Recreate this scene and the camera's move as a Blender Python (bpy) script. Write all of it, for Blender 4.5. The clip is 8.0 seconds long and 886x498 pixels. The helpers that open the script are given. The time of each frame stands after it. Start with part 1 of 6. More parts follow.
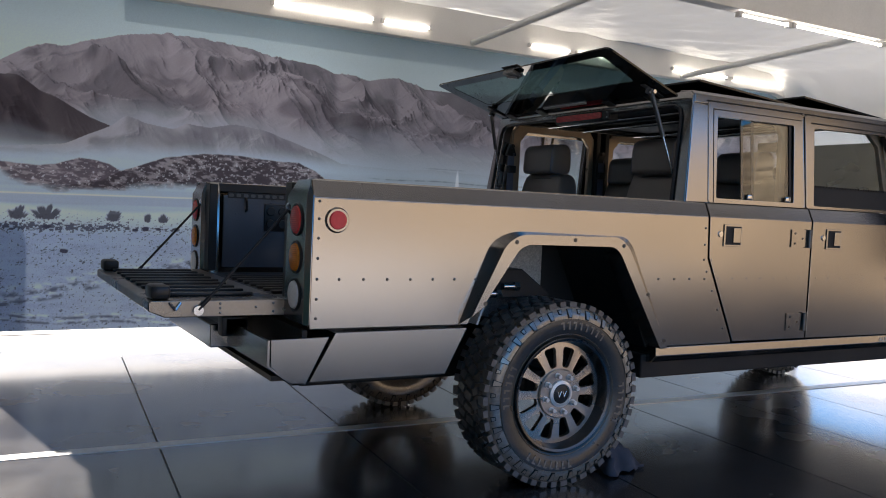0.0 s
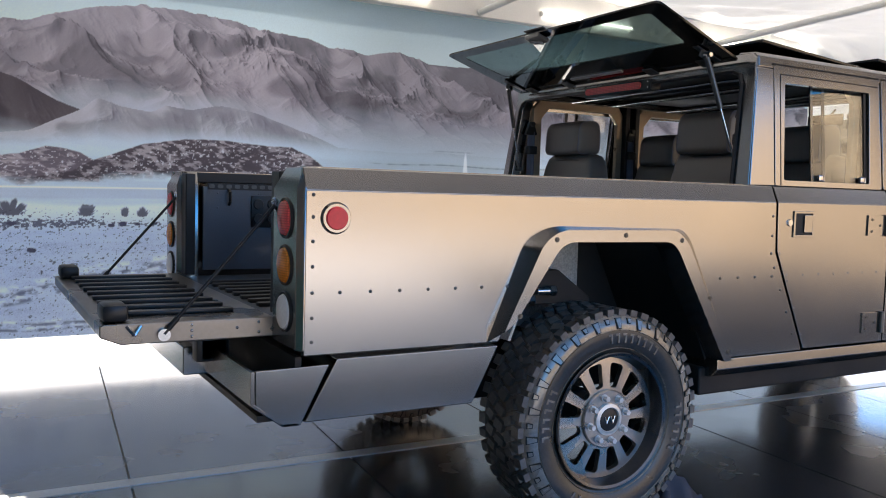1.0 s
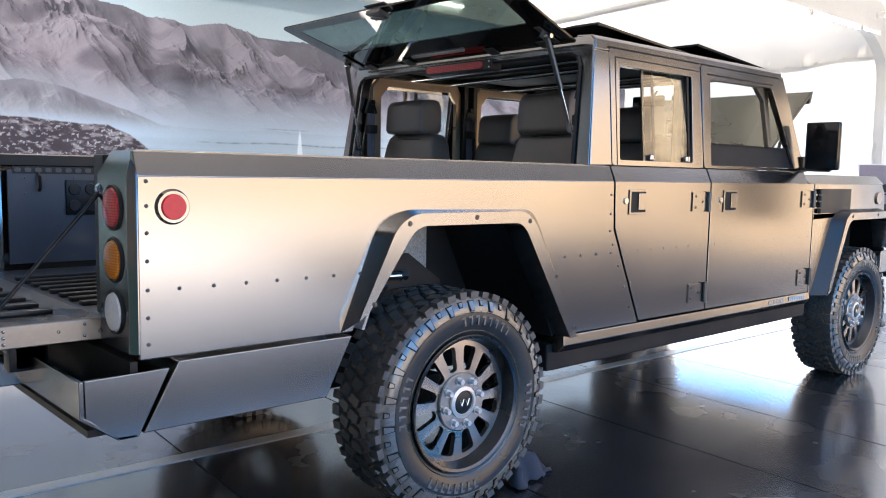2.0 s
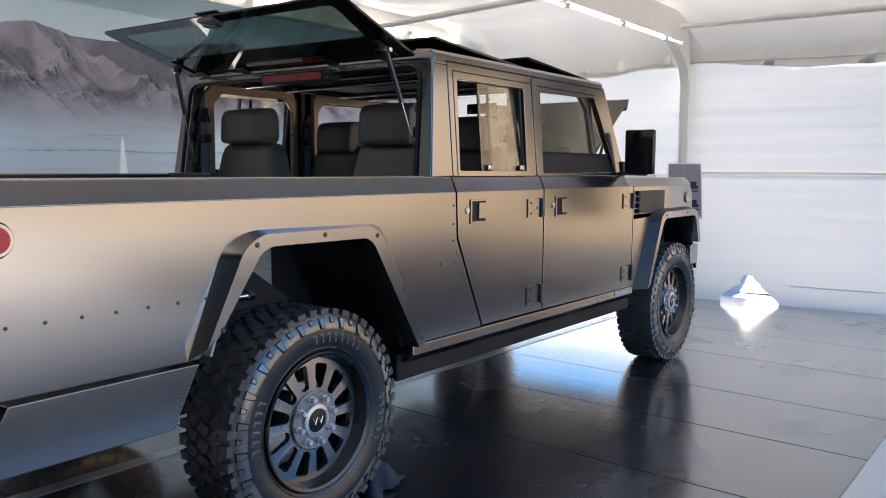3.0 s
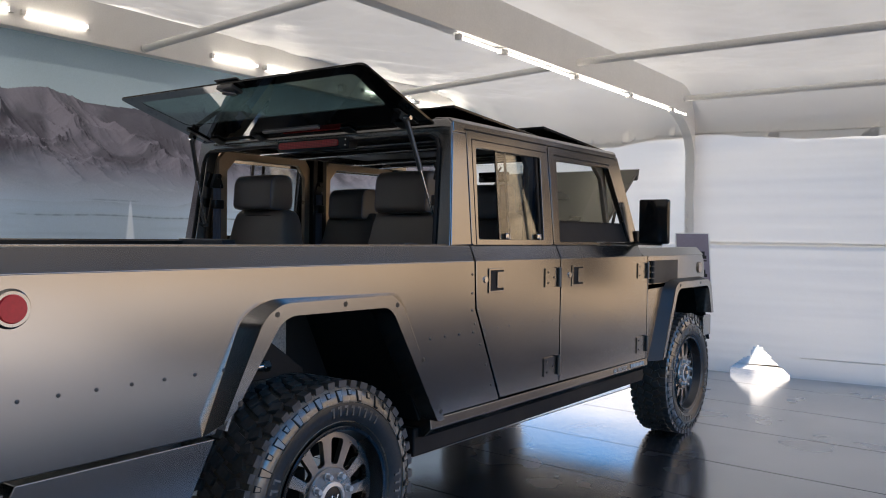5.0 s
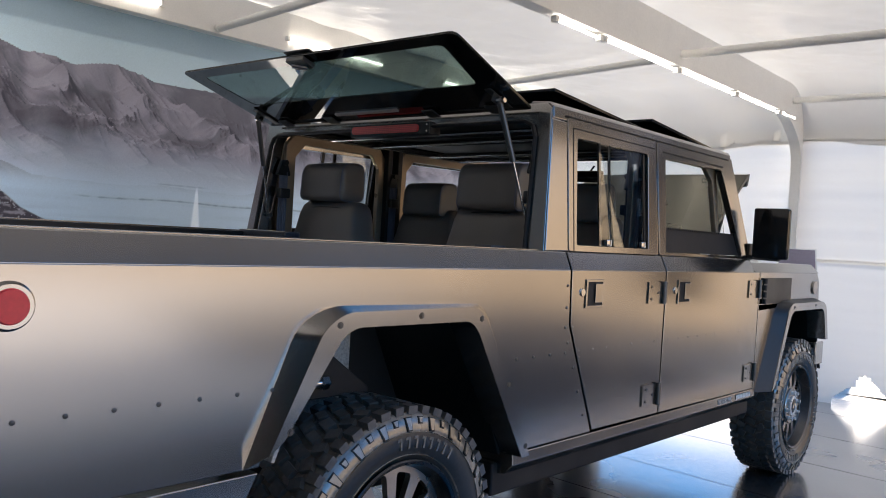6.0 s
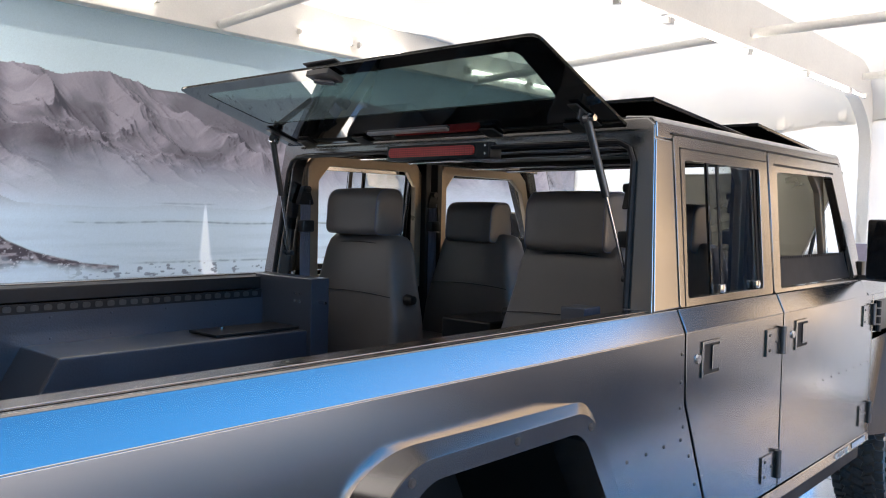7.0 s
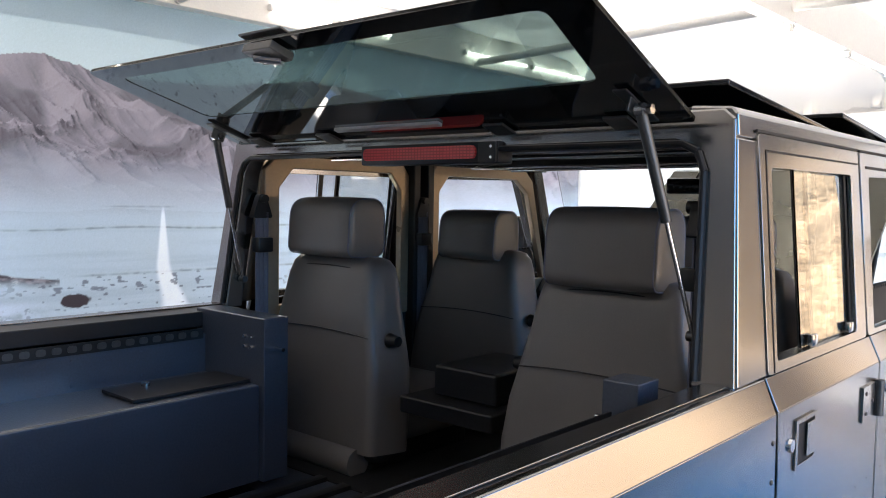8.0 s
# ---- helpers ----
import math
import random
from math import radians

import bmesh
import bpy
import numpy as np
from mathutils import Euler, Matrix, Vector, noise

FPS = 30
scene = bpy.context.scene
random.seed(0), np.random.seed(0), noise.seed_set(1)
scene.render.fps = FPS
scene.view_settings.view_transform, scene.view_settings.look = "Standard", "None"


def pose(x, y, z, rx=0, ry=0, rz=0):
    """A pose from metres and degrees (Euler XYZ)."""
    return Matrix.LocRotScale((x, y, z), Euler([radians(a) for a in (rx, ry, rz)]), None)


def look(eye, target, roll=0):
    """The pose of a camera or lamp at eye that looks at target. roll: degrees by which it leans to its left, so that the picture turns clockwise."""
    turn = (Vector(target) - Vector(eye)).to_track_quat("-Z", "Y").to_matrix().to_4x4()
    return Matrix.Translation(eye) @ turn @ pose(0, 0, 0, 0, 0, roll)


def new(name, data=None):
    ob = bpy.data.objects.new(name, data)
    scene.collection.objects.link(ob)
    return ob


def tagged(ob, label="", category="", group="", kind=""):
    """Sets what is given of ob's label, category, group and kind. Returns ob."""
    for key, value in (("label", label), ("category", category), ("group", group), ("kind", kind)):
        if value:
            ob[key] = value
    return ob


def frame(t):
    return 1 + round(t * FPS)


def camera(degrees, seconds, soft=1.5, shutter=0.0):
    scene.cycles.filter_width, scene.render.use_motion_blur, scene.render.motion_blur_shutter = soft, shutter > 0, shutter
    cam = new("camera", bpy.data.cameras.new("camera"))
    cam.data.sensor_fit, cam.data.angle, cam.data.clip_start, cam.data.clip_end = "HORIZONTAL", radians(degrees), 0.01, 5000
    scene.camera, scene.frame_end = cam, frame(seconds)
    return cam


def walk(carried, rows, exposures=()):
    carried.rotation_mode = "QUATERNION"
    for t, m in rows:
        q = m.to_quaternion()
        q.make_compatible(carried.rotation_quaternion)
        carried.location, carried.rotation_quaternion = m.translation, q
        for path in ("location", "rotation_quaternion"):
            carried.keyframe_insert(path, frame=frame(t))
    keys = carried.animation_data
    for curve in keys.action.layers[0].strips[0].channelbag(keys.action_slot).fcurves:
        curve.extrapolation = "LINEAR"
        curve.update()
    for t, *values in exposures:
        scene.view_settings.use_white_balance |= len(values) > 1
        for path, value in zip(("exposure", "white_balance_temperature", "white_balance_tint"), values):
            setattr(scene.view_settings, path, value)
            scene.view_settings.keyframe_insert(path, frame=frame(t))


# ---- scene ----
cam = camera(58.8, 8.0, 1.0)
PATH = [
    (0, (-2.18, -3.764, 1.251), (-1.246, -1.999, 1.151), 2.6),
    (0.5, (-2.113, -3.416, 1.277), (-1.184, -1.65, 1.14), 1.9),
    (1, (-1.968, -3.174, 1.28), (-1.03, -1.413, 1.136), 1.6),
    (1.5, (-1.939, -3.089, 1.296), (-0.849, -1.421, 1.115), 1.1),
    (2, (-1.968, -3.044, 1.3), (-0.678, -1.528, 1.107), 1.1),
    (2.2, (-1.982, -3.027, 1.296), (-0.612, -1.583, 1.107), 1.1),
    (3.3, (-2.011, -3.008, 1.395), (-0.394, -1.846, 1.21), 0.1),
    (3.5, (-2.011, -3.012, 1.395), (-0.379, -1.866, 1.243), 0.0),
    (4, (-2.024, -2.996, 1.408), (-0.377, -1.865, 1.319), 0.2),
    (4.5, (-2.044, -2.974, 1.395), (-0.41, -1.821, 1.346), 0.1),
    (5.8, (-1.782, -2.626, 1.374), (-0.285, -1.299, 1.34), 2.9),
    (6, (-1.692, -2.534, 1.378), (-0.212, -1.189, 1.344), 3.4),
    (6.5, (-1.52, -2.189, 1.487), (-0.064, -0.818, 1.449), 3.2),
    (7, (-1.322, -1.945, 1.612), (0.133, -0.577, 1.521), 1.3),
    (7.5, (-1.059, -1.727, 1.645), (0.397, -0.36, 1.538), 1.8),
    (8, (-0.82, -1.477, 1.708), (0.645, -0.122, 1.582), 1.0),
]
EXPOSURES = [(0, 1.88), (0.5, 2.31), (1, 2.58), (1.5, 3.06), (2, 3.14), (2.2, 3.04), (3.3, 2.22), (3.5, 2.17), (4, 1.95), (4.5, 1.88), (6, 2.25), (6.5, 2.57), (7, 3.03), (7.5, 3.11), (8, 3.23)]
walk(cam, [(t, look(eye, target, roll)) for t, eye, target, roll in PATH], [(t, e, 7050, 14) for t, e in EXPOSURES])

# ---- world, sun, exposure ----
SUN_TO = Vector((-0.25, 0.97, 1.05)).normalized()
world = bpy.data.worlds.new("sky")
scene.world = world
world.use_nodes = True
wn = world.node_tree.nodes
sky = wn.new("ShaderNodeTexSky")
sky.sky_type = "NISHITA"
sky.sun_disc = False
sky.sun_elevation = math.asin(SUN_TO.z)
sky.sun_rotation = math.atan2(SUN_TO.x, SUN_TO.y)
sky.air_density, sky.dust_density, sky.ozone_density, sky.altitude = 0.65, 0.0, 1.0, 2500
wn["Background"].inputs["Strength"].default_value = 0.125
rich = wn.new("ShaderNodeHueSaturation")
rich.inputs["Saturation"].default_value = 1.38
rich.inputs["Hue"].default_value = 0.492
world.node_tree.links.new(sky.outputs["Color"], rich.inputs["Color"])
world.node_tree.links.new(rich.outputs["Color"], wn["Background"].inputs["Color"])
sun = new("sun", bpy.data.lights.new("sun", "SUN"))
sun.data.energy = 4.2
sun.data.angle = radians(0.53)
sun.data.color = (1.0, 0.95, 0.87)
sun.matrix_world = look(SUN_TO * 30, (0, 0, 0))


# ---- materials ----
def material(name, base=(0.5, 0.5, 0.5), rough=0.5, metal=0.0, spec=0.5, coat=0.0):
    m = bpy.data.materials.new(name)
    m.use_nodes = True
    p = m.node_tree.nodes["Principled BSDF"]
    p.inputs["Base Color"].default_value = (*base, 1)
    p.inputs["Roughness"].default_value = rough
    p.inputs["Metallic"].default_value = metal
    p.inputs["Specular IOR Level"].default_value = spec
    p.inputs["Coat Weight"].default_value = coat
    p.inputs["Coat Roughness"].default_value = 0.12
    return m


def node(m, kind, **values):
    n = m.node_tree.nodes.new(kind)
    for key, value in values.items():
        n.inputs[key].default_value = value
    return n


def link(m, a, b):
    m.node_tree.links.new(a, b)


def vary(m, base, amount=0.25, scale=3.0, fine=60.0, bump=0.0, rough=None, stretch=(1, 1, 1), dist=0.002):
    """Colour and roughness vary at two scales, with fine relief."""
    p = m.node_tree.nodes["Principled BSDF"]
    tc = node(m, "ShaderNodeTexCoord")
    mp = node(m, "ShaderNodeMapping")
    mp.inputs["Scale"].default_value = stretch
    link(m, tc.outputs["Object"], mp.inputs["Vector"])
    big, small = node(m, "ShaderNodeTexNoise", Scale=scale, Detail=4.0), node(m, "ShaderNodeTexNoise", Scale=fine, Detail=3.0)
    for n in (big, small):
        link(m, mp.outputs["Vector"], n.inputs["Vector"])
    add = m.node_tree.nodes.new("ShaderNodeMath")
    add.operation = "ADD"
    link(m, big.outputs["Fac"], add.inputs[0])
    link(m, small.outputs["Fac"], add.inputs[1])
    rng = node(m, "ShaderNodeMapRange")
    rng.inputs["From Min"].default_value, rng.inputs["From Max"].default_value = 0.6, 1.4
    rng.inputs["To Min"].default_value, rng.inputs["To Max"].default_value = 1 - amount, 1 + amount
    link(m, add.outputs[0], rng.inputs["Value"])
    mix = m.node_tree.nodes.new("ShaderNodeVectorMath")
    mix.operation = "SCALE"
    mix.inputs[0].default_value = base
    link(m, rng.outputs[0], mix.inputs["Scale"])
    link(m, mix.outputs[0], p.inputs["Base Color"])
    if rough:
        rr = node(m, "ShaderNodeMapRange")
        rr.inputs["From Min"].default_value, rr.inputs["From Max"].default_value = 0.3, 0.7
        rr.inputs["To Min"].default_value, rr.inputs["To Max"].default_value = rough
        link(m, big.outputs["Fac"], rr.inputs["Value"])
        link(m, rr.outputs[0], p.inputs["Roughness"])
    if bump:
        bp = node(m, "ShaderNodeBump", Strength=bump, Distance=dist)
        link(m, small.outputs["Fac"], bp.inputs["Height"])
        link(m, bp.outputs["Normal"], p.inputs["Normal"])
    return m


def simple(name, base, rough, metal=0.0, amount=0.15, scale=4.0, fine=80.0, bump=0.05, spread=0.08, **more):
    return vary(material(name, base, rough, metal, **more), base, amount, scale, fine, bump, (max(rough - spread, 0.02), rough + spread))


M_BODY = vary(material("satin_body_metal", (0.37, 0.36, 0.352), 0.19, 1.0), (0.37, 0.36, 0.352), 0.02, 1.5, 4, 0.0, (0.17, 0.21))
M_BLACK = simple("satin_black_paint", (0.012, 0.012, 0.014), 0.38, 0, 0.3, bump=0.03)
M_GLOSSBLACK = simple("gloss_black", (0.008, 0.008, 0.009), 0.12, 0, 0.2, bump=0.0)
M_FRIT = simple("gloss_black_border", (0.008, 0.008, 0.009), 0.05, 0, 0.2, bump=0.0, spread=0.02, spec=1.0)
# the black liner's blue sky reflection is partly put into its base colour
M_LINER = vary(material("bed_liner", (0.045, 0.058, 0.086), 0.34, 0, 1.0, 0.6), (0.045, 0.058, 0.086), 0.25, 3, 170, 0.3, (0.30, 0.42), dist=0.003)
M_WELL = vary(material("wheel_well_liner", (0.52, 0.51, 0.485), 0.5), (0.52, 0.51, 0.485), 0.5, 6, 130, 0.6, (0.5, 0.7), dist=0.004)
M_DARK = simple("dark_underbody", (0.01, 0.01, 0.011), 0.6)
# dust and a warm reflected sheen are both put into this pale rubber
M_RUBBER = vary(material("tyre_sheen_rubber", (0.22, 0.19, 0.16), 0.26, 0, 1.0, 1.0), (0.22, 0.19, 0.16), 0.3, 7, 90, 0.05, (0.18, 0.30))
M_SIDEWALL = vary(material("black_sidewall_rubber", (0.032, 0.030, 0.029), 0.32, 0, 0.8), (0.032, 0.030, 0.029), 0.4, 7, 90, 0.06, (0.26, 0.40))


def add_dust(m, colour, low, high, scale):
    """Dusty patches over a base colour."""
    p = m.node_tree.nodes["Principled BSDF"]
    was = p.inputs["Base Color"].links[0].from_socket
    tc = node(m, "ShaderNodeTexCoord")
    n = node(m, "ShaderNodeTexNoise", Scale=scale, Detail=6.0)
    link(m, tc.outputs["Object"], n.inputs["Vector"])
    r = node(m, "ShaderNodeMapRange")
    r.inputs["From Min"].default_value, r.inputs["From Max"].default_value = low, high
    link(m, n.outputs["Fac"], r.inputs["Value"])
    mix = m.node_tree.nodes.new("ShaderNodeMix")
    mix.data_type = "RGBA"
    link(m, r.outputs[0], mix.inputs[0])
    link(m, was, mix.inputs[6])
    mix.inputs[7].default_value = (*colour, 1)
    link(m, mix.outputs[2], p.inputs["Base Color"])


add_dust(M_RUBBER, (0.20, 0.15, 0.105), 0.50, 0.78, 5.0)
M_TREAD = vary(material("tread_rubber", (0.10, 0.095, 0.094), 0.38, 0, 0.9), (0.10, 0.095, 0.094), 0.4, 9, 70, 0.1, (0.30, 0.44))
add_dust(M_TREAD, (0.17, 0.15, 0.13), 0.52, 0.82, 8.0)
M_RIM = simple("gunmetal_rim", (0.47, 0.43, 0.395), 0.28, 0.95, 0.1, bump=0.02)
M_RIMDARK = simple("dark_rim_barrel", (0.10, 0.105, 0.115), 0.28, 0.9)
M_CHROME = simple("bright_steel", (0.62, 0.62, 0.63), 0.18, 1.0, 0.05, bump=0.0)
M_STEEL = simple("dark_steel", (0.12, 0.12, 0.12), 0.4, 0.9)
M_SEAT = vary(material("grey_seat_vinyl", (0.165, 0.152, 0.147), 0.36, 0, 0.9), (0.165, 0.152, 0.147), 0.15, 5, 400, 0.12, (0.34, 0.46), dist=0.001)
M_SEATSIDE = vary(material("tan_seat_vinyl", (0.20, 0.175, 0.15), 0.5), (0.20, 0.175, 0.15), 0.15, 5, 400, 0.12, (0.42, 0.55), dist=0.001)
M_BELT = simple("belt_webbing", (0.17, 0.18, 0.24), 0.7, fine=300, bump=0.2)
M_RED = simple("red_lens", (0.95, 0.04, 0.06), 0.35, 0, 0.1)
M_AMBER = simple("amber_lens", (0.75, 0.16, 0.015), 0.2, 0, 0.1)


def add_grid(m, step, dark):
    """A fine moulded grid darkens the lens between its facets."""
    p = m.node_tree.nodes["Principled BSDF"]
    was = p.inputs["Base Color"].links[0].from_socket
    tc = node(m, "ShaderNodeTexCoord")
    br = node(m, "ShaderNodeTexBrick", Scale=1.0)
    br.offset = 0.0
    br.inputs["Brick Width"].default_value, br.inputs["Row Height"].default_value = step, step * 0.7
    br.inputs["Mortar Size"].default_value = step * 0.12
    br.inputs["Color1"].default_value = br.inputs["Color2"].default_value = (1, 1, 1, 1)
    br.inputs["Mortar"].default_value = (dark, dark, dark, 1)
    mp = node(m, "ShaderNodeMapping")
    mp.inputs["Rotation"].default_value = (0, 0, 0)
    sw = node(m, "ShaderNodeSeparateXYZ")
    cb = node(m, "ShaderNodeCombineXYZ")
    link(m, tc.outputs["Object"], sw.inputs[0])
    link(m, sw.outputs["Y"], cb.inputs["X"])
    link(m, sw.outputs["Z"], cb.inputs["Y"])
    link(m, cb.outputs[0], br.inputs["Vector"])
    mix = m.node_tree.nodes.new("ShaderNodeMix")
    mix.data_type, mix.blend_type = "RGBA", "MULTIPLY"
    mix.inputs[0].default_value = 1.0
    link(m, was, mix.inputs[6])
    link(m, br.outputs["Color"], mix.inputs[7])
    link(m, mix.outputs[2], p.inputs["Base Color"])


M_TAILRED = simple("red_tail_lens", (0.95, 0.10, 0.10), 0.15, 0, 0.1)
M_TAILAMBER = simple("amber_tail_lens", (0.95, 0.30, 0.03), 0.25, 0, 0.1)
add_grid(M_TAILRED, 0.011, 0.7)
add_grid(M_TAILAMBER, 0.011, 0.7)
M_CLEAR = simple("clear_lens", (0.85, 0.86, 0.88), 0.25, 0, 0.1)
M_GATE = simple("dark_satin_tailgate", (0.27, 0.25, 0.23), 0.30, 1.0, 0.08)
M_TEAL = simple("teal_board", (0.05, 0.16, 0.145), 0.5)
M_SILVER = simple("satin_silver", (0.82, 0.82, 0.82), 0.32, 0.4, 0.05)
M_HOOD = simple("dark_satin_hood", (0.11, 0.105, 0.09), 0.32, 1.0, 0.08)
# bare metal whose tan colour holds the reflection of the warm hillside
M_WARMINNER = simple("warm_reflection_metal", (0.46, 0.36, 0.26), 0.34, 0.55, 0.08)
M_WHITE = simple("white_paint", (0.78, 0.78, 0.76), 0.45, 0, 0.05)
M_TENTPIPE = simple("white_enamel_steel", (0.86, 0.84, 0.80), 0.4, 0, 0.06)
M_FLOOR = vary(material("black_floor_board", (0.034, 0.034, 0.04), 0.3, 0, 1.0, 1.0), (0.034, 0.034, 0.04), 0.45, 1.3, 30, 0.04, (0.14, 0.32), dist=0.001)
M_FLOOR.node_tree.nodes["Principled BSDF"].inputs["Coat IOR"].default_value = 1.66
M_FLOOR.node_tree.nodes["Principled BSDF"].inputs["Coat Roughness"].default_value = 0.14
M_JOINT = simple("pale_joint", (0.42, 0.41, 0.40), 0.6)
M_STRIP = simple("aluminium_strip", (0.72, 0.72, 0.71), 0.36, 0.6, 0.1)
M_GROUND = vary(material("pale_concrete", (0.55, 0.52, 0.48), 0.9), (0.55, 0.52, 0.48), 0.2, 0.7, 25, 0.2)
M_ASPHALT = vary(material("dark_asphalt", (0.045, 0.042, 0.04), 0.85), (0.045, 0.042, 0.04), 0.3, 0.6, 40, 0.3)
M_CARPET = vary(material("grey_carpet", (0.022, 0.025, 0.032), 0.95), (0.022, 0.025, 0.032), 0.3, 3, 400, 0.6, dist=0.004)
M_NAVY = simple("taupe_screen_wall", (0.27, 0.235, 0.19), 0.8)
M_HILL = vary(material("dry_grass_slope", (0.27, 0.195, 0.118), 0.95), (0.27, 0.195, 0.118), 0.8, 0.5, 5.0, 0.7, dist=0.1)


def fabric_material(name, thin):
    m = material(name, (0.82, 0.81, 0.78), 0.35)
    nt = m.node_tree
    p = nt.nodes["Principled BSDF"]
    tr = node(m, "ShaderNodeBsdfTranslucent", Color=(0.80, 0.78, 0.74, 1))
    mix = node(m, "ShaderNodeMixShader", Fac=thin)
    link(m, p.outputs[0], mix.inputs[1])
    link(m, tr.outputs[0], mix.inputs[2])
    link(m, mix.outputs[0], nt.nodes["Material Output"].inputs["Surface"])
    tc = node(m, "ShaderNodeTexCoord")
    mp = node(m, "ShaderNodeMapping")
    mp.inputs["Scale"].default_value = (0.5, 1.6, 1.2)
    link(m, tc.outputs["Object"], mp.inputs["Vector"])
    n = node(m, "ShaderNodeTexNoise", Scale=2.2, Detail=5.0)
    link(m, mp.outputs["Vector"], n.inputs["Vector"])
    b = node(m, "ShaderNodeBump", Strength=0.35, Distance=0.05)
    link(m, n.outputs["Fac"], b.inputs["Height"])
    link(m, b.outputs["Normal"], p.inputs["Normal"])
    return m


M_FABRIC = fabric_material("white_roof_fabric", 0.11)
M_WALLFABRIC = fabric_material("white_wall_fabric", 0.5)
M_NAVYSCREEN = simple("navy_screen_cloth", (0.004, 0.010, 0.030), 0.8)
M_FASCIA = simple("dark_fascia_cloth", (0.022, 0.018, 0.015), 0.8)


def glass_material(name, tint, rough=0.0):
    m = material(name, tint, rough)
    p = m.node_tree.nodes["Principled BSDF"]
    p.inputs["Transmission Weight"].default_value = 1.0
    p.inputs["IOR"].default_value = 1.5
    return m


M_TINT = glass_material("green_tinted_glass", (0.15, 0.215, 0.205))
M_DARKGLASS = glass_material("clear_glass", (0.86, 0.89, 0.88))


# ---- mesh helpers ----
def box(bm, x0, x1, y0, y1, z0, z1, m=None, bevel=0.0):
    vs = [bm.verts.new(p) for p in ((x0, y0, z0), (x1, y0, z0), (x1, y1, z0), (x0, y1, z0), (x0, y0, z1), (x1, y0, z1), (x1, y1, z1), (x0, y1, z1))]
    fs = [bm.faces.new([vs[i] for i in f]) for f in ((3, 2, 1, 0), (4, 5, 6, 7), (0, 1, 5, 4), (1, 2, 6, 5), (2, 3, 7, 6), (3, 0, 4, 7))]
    if bevel:
        es = list({e for f in fs for e in f.edges})
        r = bmesh.ops.bevel(bm, geom=es, offset=bevel, segments=2, affect="EDGES", profile=0.5)
        vs = list({v for f in r["faces"] for v in f.verts} | {v for v in vs if v.is_valid})
    if m is not None:
        bmesh.ops.transform(bm, matrix=m, verts=vs)
    return vs


def slab(bm, pts, axis, a, b):
    """Extrudes a flat outline, given in the two other axes, from a to b along an axis ("x", "y" or "z")."""
    n = "xyz".index(axis)

    def at(p, d):
        q = list(p)
        q.insert(n, d)
        return q
    lo, hi = [bm.verts.new(at(p, a)) for p in pts], [bm.verts.new(at(p, b)) for p in pts]
    bm.faces.new(lo)
    bm.faces.new(hi[::-1])
    k = len(pts)
    for i in range(k):
        bm.faces.new((lo[i], hi[i], hi[(i + 1) % k], lo[(i + 1) % k]))
    return lo + hi


def tube(bm, p0, p1, r0, r1=None, seg=14, caps=True):
    p0, p1 = Vector(p0), Vector(p1)
    r1 = r0 if r1 is None else r1
    q = (p1 - p0).to_track_quat("Z", "Y").to_matrix()
    a, b = [], []
    for i in range(seg):
        w = 2 * math.pi * i / seg
        d = q @ Vector((math.cos(w), math.sin(w), 0))
        a.append(bm.verts.new(p0 + d * r0))
        b.append(bm.verts.new(p1 + d * r1))
    for i in range(seg):
        bm.faces.new((a[i], a[(i + 1) % seg], b[(i + 1) % seg], b[i]))
    if caps:
        bm.faces.new(a[::-1])
        bm.faces.new(b)
    return a + b


def pipe(bm, pts, r, seg=10):
    for p, q in zip(pts, pts[1:]):
        tube(bm, p, q, r, seg=seg)


def lathe(bm, prof, seg=48, centre=(0, 0, 0)):
    """Turns a profile of (radius, y) round the y axis."""
    rings = []
    for r, y in prof:
        rings.append([bm.verts.new((centre[0] + r * math.cos(2 * math.pi * i / seg), centre[1] + y, centre[2] + r * math.sin(2 * math.pi * i / seg))) for i in range(seg)])
    for a, b in zip(rings, rings[1:]):
        for i in range(seg):
            bm.faces.new((a[i], b[i], b[(i + 1) % seg], a[(i + 1) % seg]))
    return rings


def rounded(pts, r, n=4):
    """An outline with its corners rounded by r (a number, or one for each corner)."""
    out, k = [], len(pts)
    for i, p in enumerate(pts):
        rr = r[i] if isinstance(r, (list, tuple)) else r
        p, a, b = Vector(p), Vector(pts[i - 1]), Vector(pts[(i + 1) % k])
        if rr <= 0:
            out.append(tuple(p))
            continue
        da, db = (a - p), (b - p)
        ra = min(rr, da.length * 0.45, db.length * 0.45)
        s, e = p + da.normalized() * ra, p + db.normalized() * ra
        for j in range(n + 1):
            t = j / n
            out.append(tuple(s * (1 - t) ** 2 + p * 2 * t * (1 - t) + e * t * t))
    return out


def ring(bm, outer, inner, axis, a, b):
    """A flat frame between two outlines of the same count, from a to b along an axis."""
    n, k = "xyz".index(axis), len(outer)

    def at(p, d):
        q = list(p)
        q.insert(n, d)
        return bm.verts.new(q)
    v = [[at(p, d) for p in o] for o, d in ((outer, a), (outer, b), (inner, b), (inner, a))]
    for j in range(4):
        c, d = v[j], v[(j + 1) % 4]
        for i in range(k):
            bm.faces.new((c[i], c[(i + 1) % k], d[(i + 1) % k], d[i]))


def soften(ob, width=0.006, segs=2):
    b = ob.modifiers.new("bevel", "BEVEL")
    b.width, b.segments, b.limit_method, b.angle_limit = width, segs, "ANGLE", radians(35)
    b.harden_normals = True
    return ob


